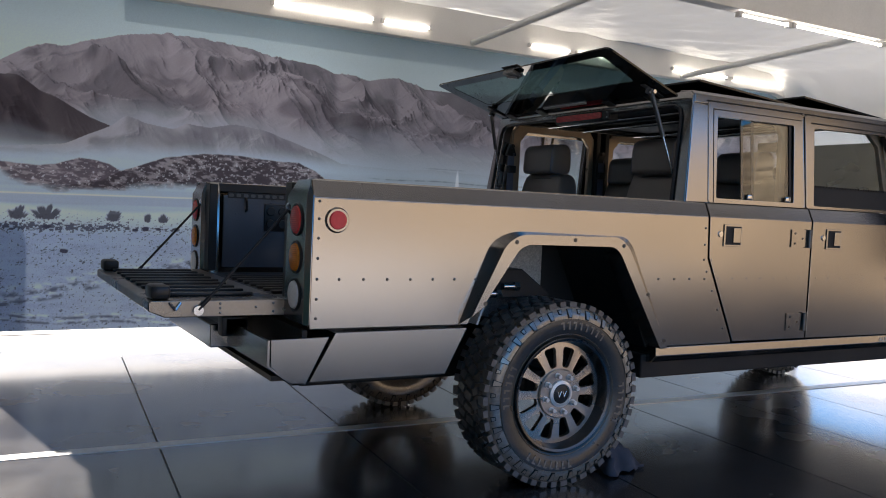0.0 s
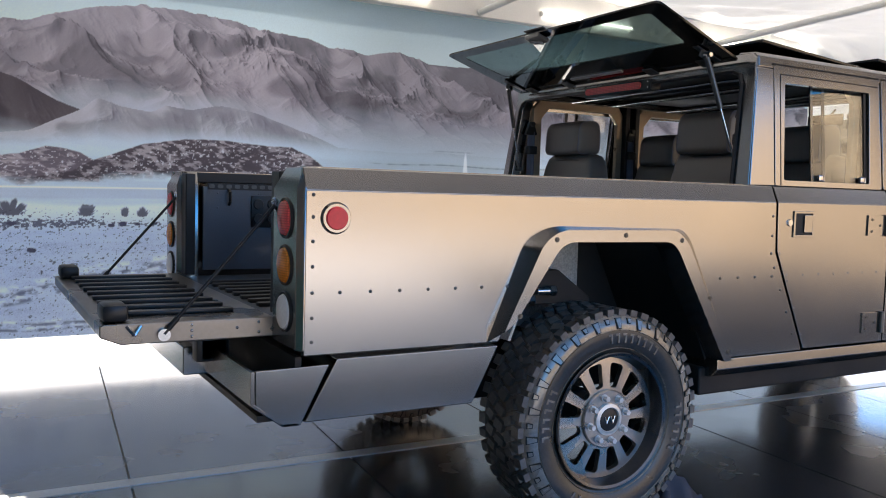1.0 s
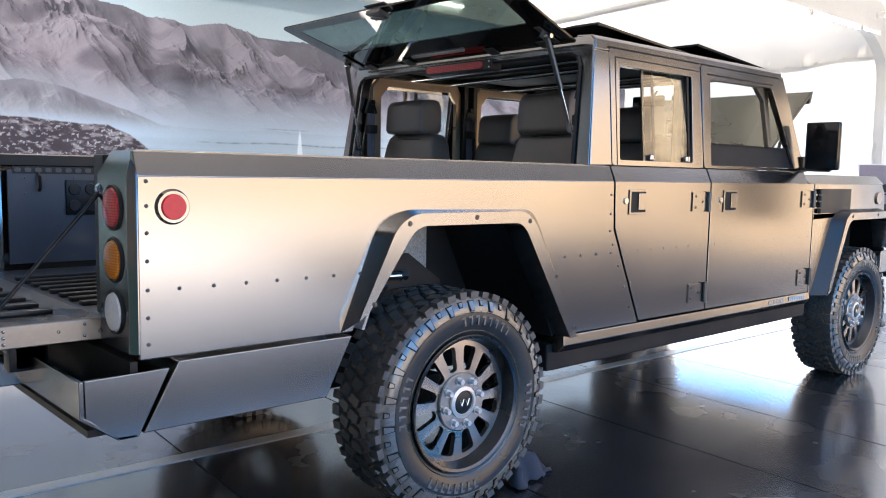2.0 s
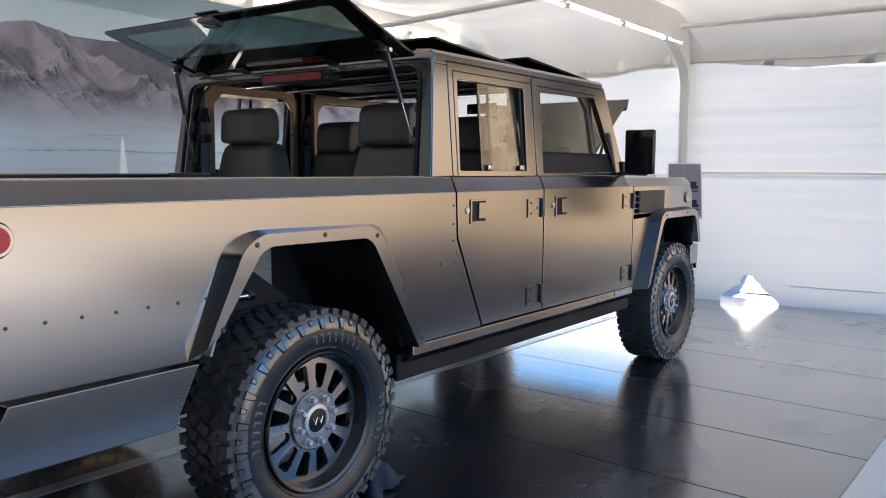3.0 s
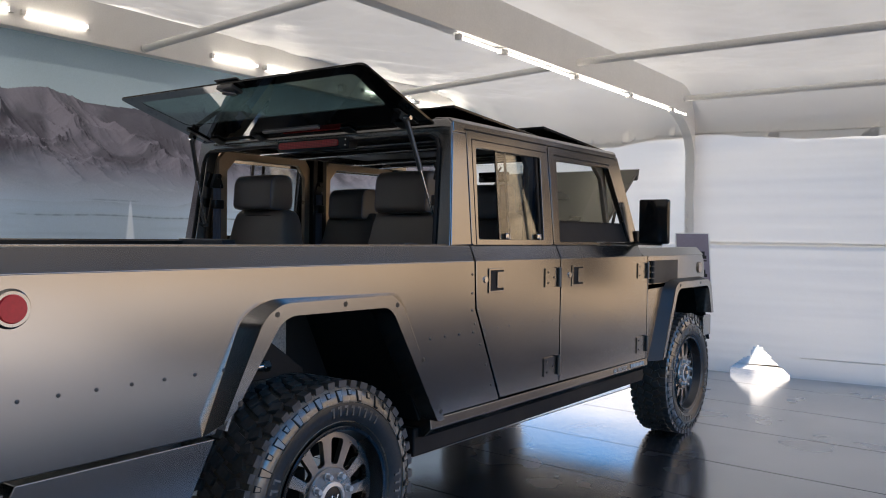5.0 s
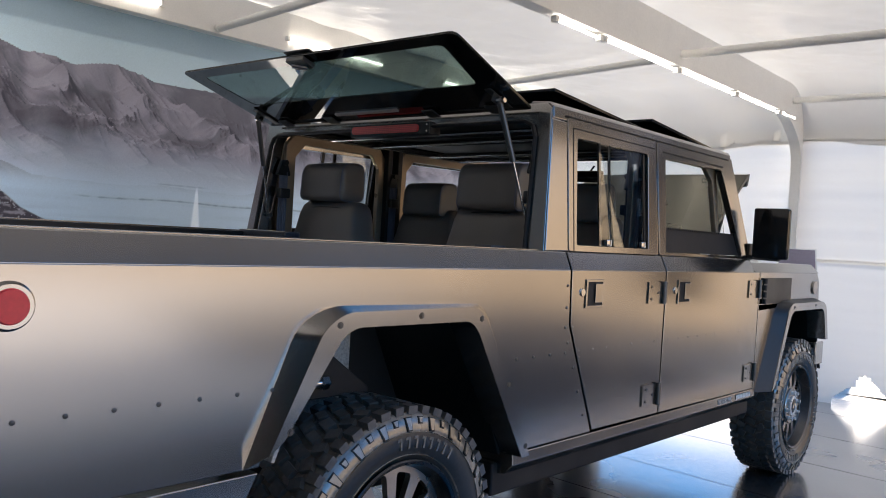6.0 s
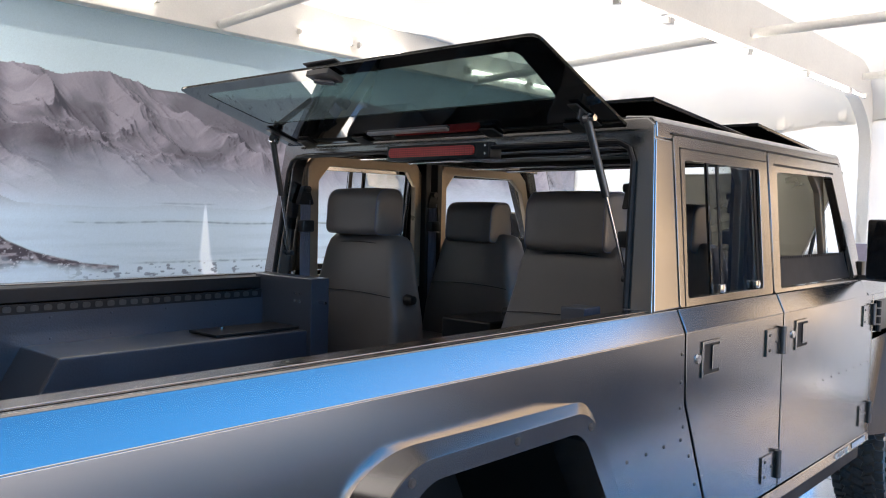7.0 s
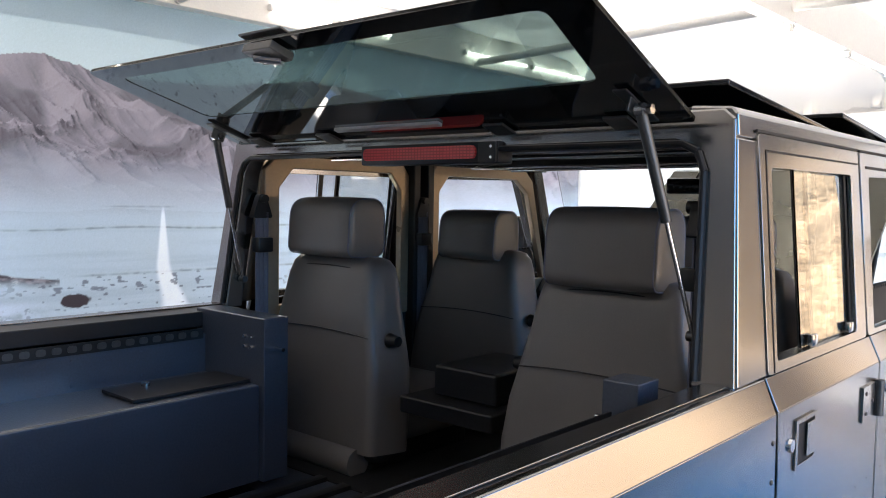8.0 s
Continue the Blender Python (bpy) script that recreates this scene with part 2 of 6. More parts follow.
def link_mesh(name, bm, mat, smooth=35):
    bmesh.ops.recalc_face_normals(bm, faces=bm.faces)
    me = bpy.data.meshes.new(name)
    bm.to_mesh(me)
    bm.free()
    me.materials.append(mat)
    if smooth:
        for p in me.polygons:
            p.use_smooth = True
        me.set_sharp_from_angle(angle=radians(smooth))
    return new(name, me)


def part(name, bm, mat, parent, label="", bevel=0.0, smooth=35):
    """One mesh object under a thing or a part."""
    ob = link_mesh(name, bm, mat, smooth)
    ob.parent = parent
    if label:
        tagged(ob, label)
    if bevel:
        soften(ob, bevel)
    return ob


def thing(name, label, category, at=None, group="", kind=""):
    ob = new(name)
    ob.empty_display_size = 0.2
    if at is not None:
        ob.matrix_world = at
    return tagged(ob, label, category, group, kind)


def solid(name, bm, mat, label, category, group="", kind="", bevel=0.0, at=None, smooth=35):
    """A thing that is one mesh."""
    ob = link_mesh(name, bm, mat, smooth)
    if at is not None:
        ob.matrix_world = at
    if bevel:
        soften(ob, bevel)
    return tagged(ob, label, category, group, kind)


B = bmesh.new

# ---- the tent: floor, mural, frame, fabric ----
FLOOR_TURN = pose(0, 0.305, 0, 0, 0, -1.4)
MURAL_Y, FRONT_X = 2.96, 6.48


def lattice(x, y, seed):
    """Smooth value noise in 0..1 on arrays."""
    table = np.random.default_rng(seed).random((256, 256))
    xi, yi = np.floor(x).astype(int), np.floor(y).astype(int)
    fx, fy = x - xi, y - yi
    fx, fy = fx * fx * fx * (fx * (fx * 6 - 15) + 10), fy * fy * fy * (fy * (fy * 6 - 15) + 10)
    a, b = table[yi % 256, xi % 256], table[yi % 256, (xi + 1) % 256]
    c, d = table[(yi + 1) % 256, xi % 256], table[(yi + 1) % 256, (xi + 1) % 256]
    return (a * (1 - fx) + b * fx) * (1 - fy) + (c * (1 - fx) + d * fx) * fy


def fractal(x, y, octaves, seed, ridged=False, gain=0.5):
    out, amp, total, weight = 0.0, 1.0, 0.0, 1.0
    for k in range(octaves):
        n = lattice(x * 2.03 ** k + 17 * k, y * 2.03 ** k + 9 * k, seed + k)
        if ridged:
            n = (1 - np.abs(2 * n - 1)) ** 2 * weight
            weight = np.clip(n * 1.6, 0, 1)
        out, total, amp = out + amp * n, total + amp, amp * gain
    return out / total


def ease(a, b, v):
    t = np.clip((v - a) / (b - a), 0, 1)
    return t * t * (3 - 2 * t)


def blend(c, d, w):
    return c * (1 - w[..., None]) + np.asarray(d) * w[..., None]


def soft_row(v, xs, width):
    """A row of values, smoothed over a width along x."""
    w = np.exp(-((xs[:, None] - xs[None]) / width) ** 2) * np.gradient(xs)[None]
    return (w * v[None]).sum(1) / w.sum(1)


def paint_range(c, xs, zs, ridge, foot, seed, scale, deep, dark, light, mist_colour, mist, wild=1.0):
    """Paints a mountain range: a worn terrain of ridges and gullies, seen from its foot and lit from the left, fading into mist below."""
    steps = 320
    ds = np.linspace(0, 1, steps)
    X, D = np.meshgrid(xs, ds)
    tall = np.maximum(ridge - foot, 0.02)
    w1 = fractal(X * scale * 0.9 + 3, D * deep * 0.9 + 5, 3, seed + 5) - 0.5
    w2 = fractal(X * scale * 0.9 + 31, D * deep * 0.9 + 15, 3, seed + 9) - 0.5
    u, v = X * scale + 0.50 * w1 + 0.62 * D * deep, D * deep + 0.50 * w2
    rough = fractal(u, v, 6, seed, True, 0.50)
    calm = (0.30 + 0.70 * ease(1.0, 0.72, ds))[:, None]
    broad = fractal(u * 0.45 + 7, v * 0.5 + 2, 3, seed + 20)
    rise = ds[:, None] ** 1.15
    h = rise * (0.62 + wild * (0.42 * (0.35 + calm * (rough - 0.35)) + 0.32 * broad)) + 0.022 * wild * calm * ease(0.25, 0.6, rise) * fractal(u * 5, v * 5, 4, seed + 40, True, 0.6)
    top = soft_row(h.max(0), xs, 0.05)
    h = h / top[None] * soft_row(tall, xs, 0.03)[None]
    hx, hd = np.gradient(h, xs, axis=1), np.gradient(h, ds * deep / scale, axis=0)
    lit = (-0.74 * -hx - 0.10 * -hd + 0.66) / np.sqrt(hx ** 2 + hd ** 2 * 0.6 + 1)
    lit = np.clip(0.08 + 0.92 * lit, 0, 1) ** 1.15
    bare = ease(0.48, 0.66, fractal(u * 1.3 + 9, v * 1.6, 4, seed + 60)) * ease(0.15, 0.5, rise)
    lit = lit * (1 - 0.55 * bare)
    tone = blend(np.zeros(X.shape + (3,)) + np.array(dark), light, np.clip(lit, 0, 1))
    low = np.clip(h / tall[None], 0, 1) + 0.22 * (fractal(X * 1.3, D * 3, 3, seed + 90) - 0.5)
    haze = np.clip(mist[1] * ease(mist[0], 0.02, low) + mist[2] * ds[:, None], 0, 0.97)
    tone = blend(tone, mist_colour, haze)
    seen = np.maximum.accumulate(h + foot[None], axis=0)
    out = c.copy()
    for i in range(len(xs)):
        k = np.searchsorted(seen[:, i], zs)
        ok = (k < steps) & (zs > foot[i] - 0.01)
        out[ok, i] = tone[k[ok], i]
    return out


def paint_mural(xs, zs):
    """The printed desert scene: pale sky, worn mountains over mist, a dark knoll, a straight road and stony sand."""
    X, Z = np.meshgrid(xs, zs)
    rng = np.random.default_rng(4)
    grain = rng.normal(0, 1, X.shape)
    wob = 0.016 * (fractal(xs * 3, xs * 0, 4, 5) - 0.5) * 2 + 0.010 * (lattice(xs * 22, xs * 0, 8) - 0.5)
    c = np.zeros(X.shape + (3,)) + np.array((0.29, 0.37, 0.385))
    c = blend(c, (0.44, 0.52, 0.52), ease(2.95, 2.2, Z))
    c = c * (0.95 + 0.10 * fractal(X * 0.8, Z * 2, 3, 70))[..., None]
    ridge = np.interp(xs, (-2.6, -2.38, -2.22, -2.08, -1.95, -1.81, -1.6, -1.44, -1.24, -0.94, -0.74, -0.53, -0.41, 0.03, 0.23, 0.36, 0.54, 0.76, 0.98, 1.12, 1.4, 1.9, 2.6, 3.4, 4.4, 5.4, 6.6), (2.1, 2.204, 2.314, 2.367, 2.362, 2.425, 2.491, 2.527, 2.556, 2.567, 2.54, 2.531, 2.489, 2.468, 2.403, 2.427, 2.39, 2.443, 2.415, 2.377, 2.378, 2.40, 2.52, 2.46, 2.5, 2.4, 2.3)) + 0.5 * wob
    flat = np.full(len(xs), 1.58)
    mist = (0.43, 0.49, 0.535)
    c = paint_range(c, xs, zs, ridge, flat, 11, 1.9, 3.2, (0.026, 0.019, 0.025), (0.285, 0.245, 0.262), mist, (0.50, 0.66, 0.08))
    side = np.interp(xs, (-2.6, -2.38, -2.27, -2.11, -2.01, -1.77, -1.5, -1.22, -0.9, 0.0, 7), (2.15, 2.103, 2.117, 2.005, 1.973, 1.843, 1.75, 1.677, 1.60, 1.50, 1.45)) + 0.4 * wob
    c = paint_range(c, xs, zs, side, flat - 0.12, 37, 2.2, 1.2, (0.022, 0.016, 0.022), (0.15, 0.13, 0.135), mist, (0.55, 0.74, 0.0), 0.5)
    hills = np.interp(xs, (-2.6, -1.95, -1.8, -1.6, -1.51, -1.35, -1.15, -1.05, -0.85, -0.65, -0.4, -0.24, 0.06, 0.3, 0.9, 1.2, 1.9, 2.1, 2.4, 7), (1.55, 1.62, 1.70, 1.80, 1.885, 1.83, 1.80, 1.86, 1.84, 1.885, 1.85, 1.80, 1.71, 1.62, 1.60, 1.63, 1.60, 1.66, 1.60, 1.58)) + 0.5 * wob
    c = paint_range(c, xs, zs, hills, flat - 0.14, 53, 2.6, 1.0, (0.09, 0.08, 0.095), (0.36, 0.345, 0.36), mist, (0.85, 0.86, 0.06), 0.5)
    base = np.interp(xs, (-2.6, -2.1, -1.0, 0.3, 1.7, 3, 7), (1.53, 1.55, 1.60, 1.63, 1.63, 1.63, 1.63))
    streak = fractal(X * 0.9, Z * 22, 4, 80)
    plain = np.zeros(c.shape) + np.array((0.385, 0.462, 0.51))
    plain = blend(plain, (0.31, 0.375, 0.425), np.clip(2.4 * (streak - 0.45), 0, 0.7) * ease(1.70, 1.30, Z))
    lines = np.exp(-((Z - 1.51 - 0.006 * np.sin(X * 6)) / 0.005) ** 2) * ease(0.5, 0.8, X) + 0.8 * np.exp(-((Z - 1.635) / 0.005) ** 2) * ease(1.1, 1.25, X) * ease(1.62, 1.5, X) + 0.6 * np.exp(-((Z - 1.245) / 0.006) ** 2) * ease(0.9, 1.2, X)
    plain = blend(plain, (0.16, 0.19, 0.21), np.clip(lines * (0.2 + 1.3 * lattice(X * 30, Z * 4, 3)), 0, 0.8))
    far = np.exp(-((Z - 1.232 - 0.012 * (X + 2.4)) / 0.006) ** 2) * ease(0.2, -0.4, X)
    plain = blend(plain, (0.72, 0.75, 0.78), far * 0.7)
    lane = ease(1.232, 1.222, Z - 0.012 * (X + 2.4)) * ease(1.15, 1.165, Z - 0.012 * (X + 2.4)) * ease(0.2, -0.4, X)
    plain = blend(plain, (0.30, 0.35, 0.42), lane * 0.6)
    c = blend(c, plain, ease(-0.11, 0.09, base[None] - Z))
    wide = np.interp(zs, (0.9, 1.07, 1.25, 1.62), (0.16, 0.095, 0.058, 0.010))[:, None]
    road = ease(wide, wide * 0.5, np.abs(X - 1.50 - 0.08 * ease(1.3, 1.0, Z)) + 0.03 * wide * grain) * ease(1.65, 1.58, Z) * ease(0.92, 1.02, Z)
    c = blend(c, (0.80, 0.82, 0.82), road * 0.75)
    for hx, hz, tone in (((-2.6, -2.38, -2.14, -2.0, -1.84, -1.72, -1.62, -1.5), (1.47, 1.468, 1.452, 1.47, 1.53, 1.52, 1.495, 1.42), 0.10), ((-2.1, -2.0, -1.68, -1.54, -1.21, -0.91, -0.62, -0.31, -0.09, 0.07, 0.15, 0.24, 0.4, 0.68, 0.9), (1.29, 1.296, 1.362, 1.442, 1.572, 1.627, 1.629, 1.603, 1.604, 1.538, 1.48, 1.405, 1.334, 1.262, 1.235), 0.055)):
        top = np.interp(xs, hx, hz, left=0, right=0) + 0.35 * wob
        foot = np.interp(xs, (-2.6, -2.38, -2.0, -1.7, -0.9, 0.1, 0.7), (1.385, 1.38, 1.30, 1.295, 1.33, 1.27, 1.215)) + 0.012 * np.sin(xs * 4)
        k = ease(0, 0.010, top[None] - Z) * ease(-0.035, 0.035, Z - foot[None] - 0.12 * (fractal(X * 5, Z * 9, 4, 90) - 0.5))
        mottle = fractal(X * 20 + 14 * Z, Z * 44, 4, 95)
        rock = blend(np.zeros(c.shape) + np.array((tone, tone * 0.82, tone * 0.95)), (0.36, 0.32, 0.33), ease(0.46, 0.72, mottle) * 0.6)
        rock = blend(rock, (0.55, 0.54, 0.55), ease(0.70, 0.80, fractal(X * 60, Z * 80, 2, 97)) * 0.55)
        rock = rock * (0.75 + 0.5 * fractal(X * 4, Z * 10, 3, 99))[..., None]
        c = blend(c, rock, k)
    spots = ease(0.76, 0.84, fractal(X * 26, Z * 60, 2, 105) + 0.16 * np.exp(-((Z - 1.20 + 0.02 * X) / 0.03) ** 2)) * ease(0.5, 0.8, X) * ease(1.27, 1.22, Z) * ease(2.6, 2.2, X)
    c = blend(c, (0.10, 0.11, 0.14), spots * 0.8)
    # frosty sand with stones, bushes and wheel tracks
    sand = ease(1.16, 1.11, Z + 0.02 * np.sin(X * 3)) * ease(0.95, 0.35, X)
    tone = np.zeros(c.shape) + np.array((0.33, 0.40, 0.51))
    tone = blend(tone, (0.50, 0.57, 0.65), ease(0.9, 1.15, Z))
    ripple = fractal(X * 5, Z * 24, 4, 110)
    tone = blend(tone, (0.20, 0.24, 0.34), np.clip(1.3 * (ripple - 0.42) + 0.34 * grain, 0, 0.8) * ease(1.12, 0.8, Z))
    speck = fractal(X * 70, Z * 110, 2, 120)
    band = 0.24 * np.exp(-((Z - 0.985) / 0.045) ** 2) * ease(-1.3, -1.7, X) + 0.22 * np.exp(-((Z - 0.985) / 0.022) ** 2)
    pebble = ease(0.74, 0.82, speck + band + 0.10 * (fractal(X * 3, Z * 9, 2, 125) - 0.5)) * ease(1.12, 1.05, Z)
    tone = blend(tone, (0.05, 0.05, 0.075), pebble * 0.9)
    for sx, sz, sw in ((-1.34, 0.985, 0.035), (-1.42, 0.975, 0.025), (-1.24, 0.985, 0.022), (-2.05, 0.985, 0.03), (-1.93, 0.80, 0.035), (-1.12, 0.99, 0.02)):
        dd = ((X - sx) / sw) ** 2 + ((Z - sz) / (0.55 * sw)) ** 2 + 0.8 * (lattice(X * 60, Z * 60, 9) - 0.5)
        tone = blend(tone, (0.045, 0.045, 0.07), ease(1.0, 0.6, dd))
    for bx, bw, bh in ((-2.25, 0.085, 0.085), (-2.06, 0.11, 0.10), (-1.59, 0.075, 0.07), (-1.33, 0.035, 0.065), (-1.21, 0.05, 0.075), (-0.5, 0.08, 0.08), (0.3, 0.1, 0.07)):
        reach = np.clip((Z - 1.055) / bh, 0, 2)
        twig = fractal((X - bx) * 46 / (0.45 + reach), Z * 9, 3, 130 + int(bx * 100) % 40)
        inside_bush = ((X - bx) / (bw * (0.75 + 0.5 * reach))) ** 2 + reach ** 2 * np.where(Z > 1.055, 1, 0) + ((Z - 1.055) / 0.02) ** 2 * np.where(Z < 1.055, 1, 0)
        tone = blend(tone, (0.05, 0.047, 0.06), ease(1.0, 0.55, inside_bush + 1.5 * (0.52 - twig)) * 0.92)
        c = blend(c, (0.05, 0.047, 0.06), ease(1.0, 0.55, inside_bush + 1.5 * (0.52 - twig)) * 0.92 * ease(1.09, 1.12, Z))
    for x0, z0, x1, z1, w in ((-2.6, 0.39, -0.8, 0.755, 0.026), (-2.6, 0.335, -0.8, 0.70, 0.020), (-2.6, 0.315, 0, 0.20, 0.012), (-2.6, 0.275, 0, 0.17, 0.010)):
        line = z0 + (X - x0) / (x1 - x0) * (z1 - z0) + 0.012 * np.sin(X * 7)
        tone = blend(tone, (0.07, 0.08, 0.125), np.exp(-((Z - line) / w) ** 2) * ease(0.35, 0.65, fractal(X * 22, Z * 36, 3, 140)) * 0.9)
        tone = blend(tone, (0.58, 0.65, 0.74), np.exp(-((Z - line - 1.6 * w) / w) ** 2) * ease(0.4, 0.7, fractal(X * 18, Z * 30, 3, 145)) * 0.5)
    c = blend(c, tone, sand)
    k = ease(1.0, 0.8, ((X - 0.985) / 0.095) ** 2 + ((Z - 1.11) / 0.046) ** 2 + 0.35 * lattice(X * 40, Z * 40, 6))
    c = blend(c, (0.045, 0.035, 0.04), k)
    # uneven light over the mural, put into the print along x
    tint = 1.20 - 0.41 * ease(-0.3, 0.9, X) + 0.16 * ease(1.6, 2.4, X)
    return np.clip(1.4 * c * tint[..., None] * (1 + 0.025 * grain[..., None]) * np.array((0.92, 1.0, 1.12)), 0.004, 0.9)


def mural():
    xs = np.concatenate([np.linspace(-2.72, 2.7, 1180), np.linspace(2.71, FRONT_X - 0.45, 160)])
    zs = np.linspace(0.185, 2.84, 470)
    nx, nz = len(xs), len(zs)
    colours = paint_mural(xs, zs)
    X, Z = np.meshgrid(xs, zs)
    co = np.stack([X, np.full(X.shape, MURAL_Y) + 0.006 * np.sin(X * 2.1) * np.sin(Z * 1.3), Z], -1).reshape(-1, 3)
    idx = np.arange(nx * nz).reshape(nz, nx)
    quads = np.stack([idx[:-1, :-1], idx[:-1, 1:], idx[1:, 1:], idx[1:, :-1]], -1).reshape(-1, 4)
    me = bpy.data.meshes.new("mural")
    me.vertices.add(nx * nz)
    me.vertices.foreach_set("co", co.ravel())
    me.loops.add(quads.size)
    me.loops.foreach_set("vertex_index", quads.ravel())
    me.polygons.add(len(quads))
    me.polygons.foreach_set("loop_start", np.arange(0, quads.size, 4))
    me.polygons.foreach_set("use_smooth", np.ones(len(quads), bool))
    me.update(calc_edges=True)
    layer = me.color_attributes.new("print", "FLOAT_COLOR", "POINT")
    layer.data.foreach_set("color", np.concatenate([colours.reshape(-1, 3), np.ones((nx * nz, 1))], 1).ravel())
    m = material("printed_fabric", (0.5, 0.5, 0.5), 0.55, spec=0.25)
    at = node(m, "ShaderNodeAttribute")
    at.attribute_name = "print"
    link(m, at.outputs["Color"], m.node_tree.nodes["Principled BSDF"].inputs["Base Color"])
    # thin printed cloth: daylight from behind glows through it
    tr = node(m, "ShaderNodeBsdfTranslucent")
    link(m, at.outputs["Color"], tr.inputs["Color"])
    mix = node(m, "ShaderNodeMixShader", Fac=0.045)
    link(m, m.node_tree.nodes["Principled BSDF"].outputs[0], mix.inputs[1])
    link(m, tr.outputs[0], mix.inputs[2])
    link(m, mix.outputs[0], m.node_tree.nodes["Material Output"].inputs["Surface"])
    me.materials.append(m)
    ob = new("backdrop_mural", me)
    tagged(ob, "printed fabric mural of grey desert mountains and a straight road", "mural", kind="structure")


mural()


def wrinkled_sheet(name, grid, label, mat):
    """A sheet from a grid of points (rows of equal length)."""
    rows, cols = len(grid), len(grid[0])
    me = bpy.data.meshes.new(name)
    faces = [(r * cols + k, r * cols + k + 1, (r + 1) * cols + k + 1, (r + 1) * cols + k) for r in range(rows - 1) for k in range(cols - 1)]
    me.from_pydata([tuple(p) for row in grid for p in row], [], faces)
    me.materials.append(mat)
    for p in me.polygons:
        p.use_smooth = True
    ob = new(name, me)
    return tagged(ob, label, "tent fabric", kind="structure")


ROOF_Z, NEAR_Y, RIDGE_X = 3.02, -2.3, 1.6


def front_x(y):
    """The end wall, turned askew to fit the camera's view."""
    return 6.455 - 0.12 * (y + 0.87)


def roof_height(x, y):
    """The fabric lies on the beams and sags between them, and bends down to the end wall."""
    z = ROOF_Z + 0.10 * (1 - abs(x - RIDGE_X) / 5.5)
    bay = abs(math.sin((y - 0.03) / 2.9 * math.pi))
    z += 0.03 - 0.10 * bay + 0.03 * noise.noise((x * 0.9, y * 0.7, 2)) + 0.026 * noise.noise((x * 3.0 + y * 2.5, y * 2.6, 7)) + 0.006 * noise.noise((x * 9, y * 7 + x * 3, 3))
    near = math.exp(-((y - 2.45) / 0.45) ** 2)
    z += near * (0.020 * noise.noise((x * 2.6 - y * 3.0, y * 4.5, 11)) + 0.010 * noise.noise((x * 6 + y * 8, y * 9, 13)))
    return z


def roof():
    grid = []
    xs = np.linspace(-2.65, front_x(NEAR_Y), 275)
    for y in np.linspace(NEAR_Y, MURAL_Y + 0.25, 150):
        row = []
        for x in xs:
            z = roof_height(x, y)
            d = front_x(y) - x
            x = min(x, front_x(y))
            d = max(d, 0.0)
            if d < 0.55:
                z -= 0.55 - math.sqrt(max(0.55 ** 2 - (0.55 - d) ** 2, 0))
            row.append((x, y, z))
        grid.append(row)
    # unseen navy sheet, added so that the wheel arch flare reflects something dark
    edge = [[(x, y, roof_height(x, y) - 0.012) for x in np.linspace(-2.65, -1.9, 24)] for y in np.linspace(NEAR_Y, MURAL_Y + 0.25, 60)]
    wrinkled_sheet("roof_end_screen", edge, "unseen navy sheet under the end bay, added to darken reflections", M_NAVYSCREEN)
    ob = wrinkled_sheet("ceiling", grid, "white translucent tent roof fabric, slightly wrinkled", M_FABRIC)
    return ob


ceiling = roof()
def inside(x, y, poly):
    hits = [(b[0] - a[0]) * (y - a[1]) / (b[1] - a[1]) + a[0] > x for a, b in zip(poly, poly[1:] + poly[:1]) if (a[1] > y) != (b[1] > y)]
    return sum(hits) % 2 == 1


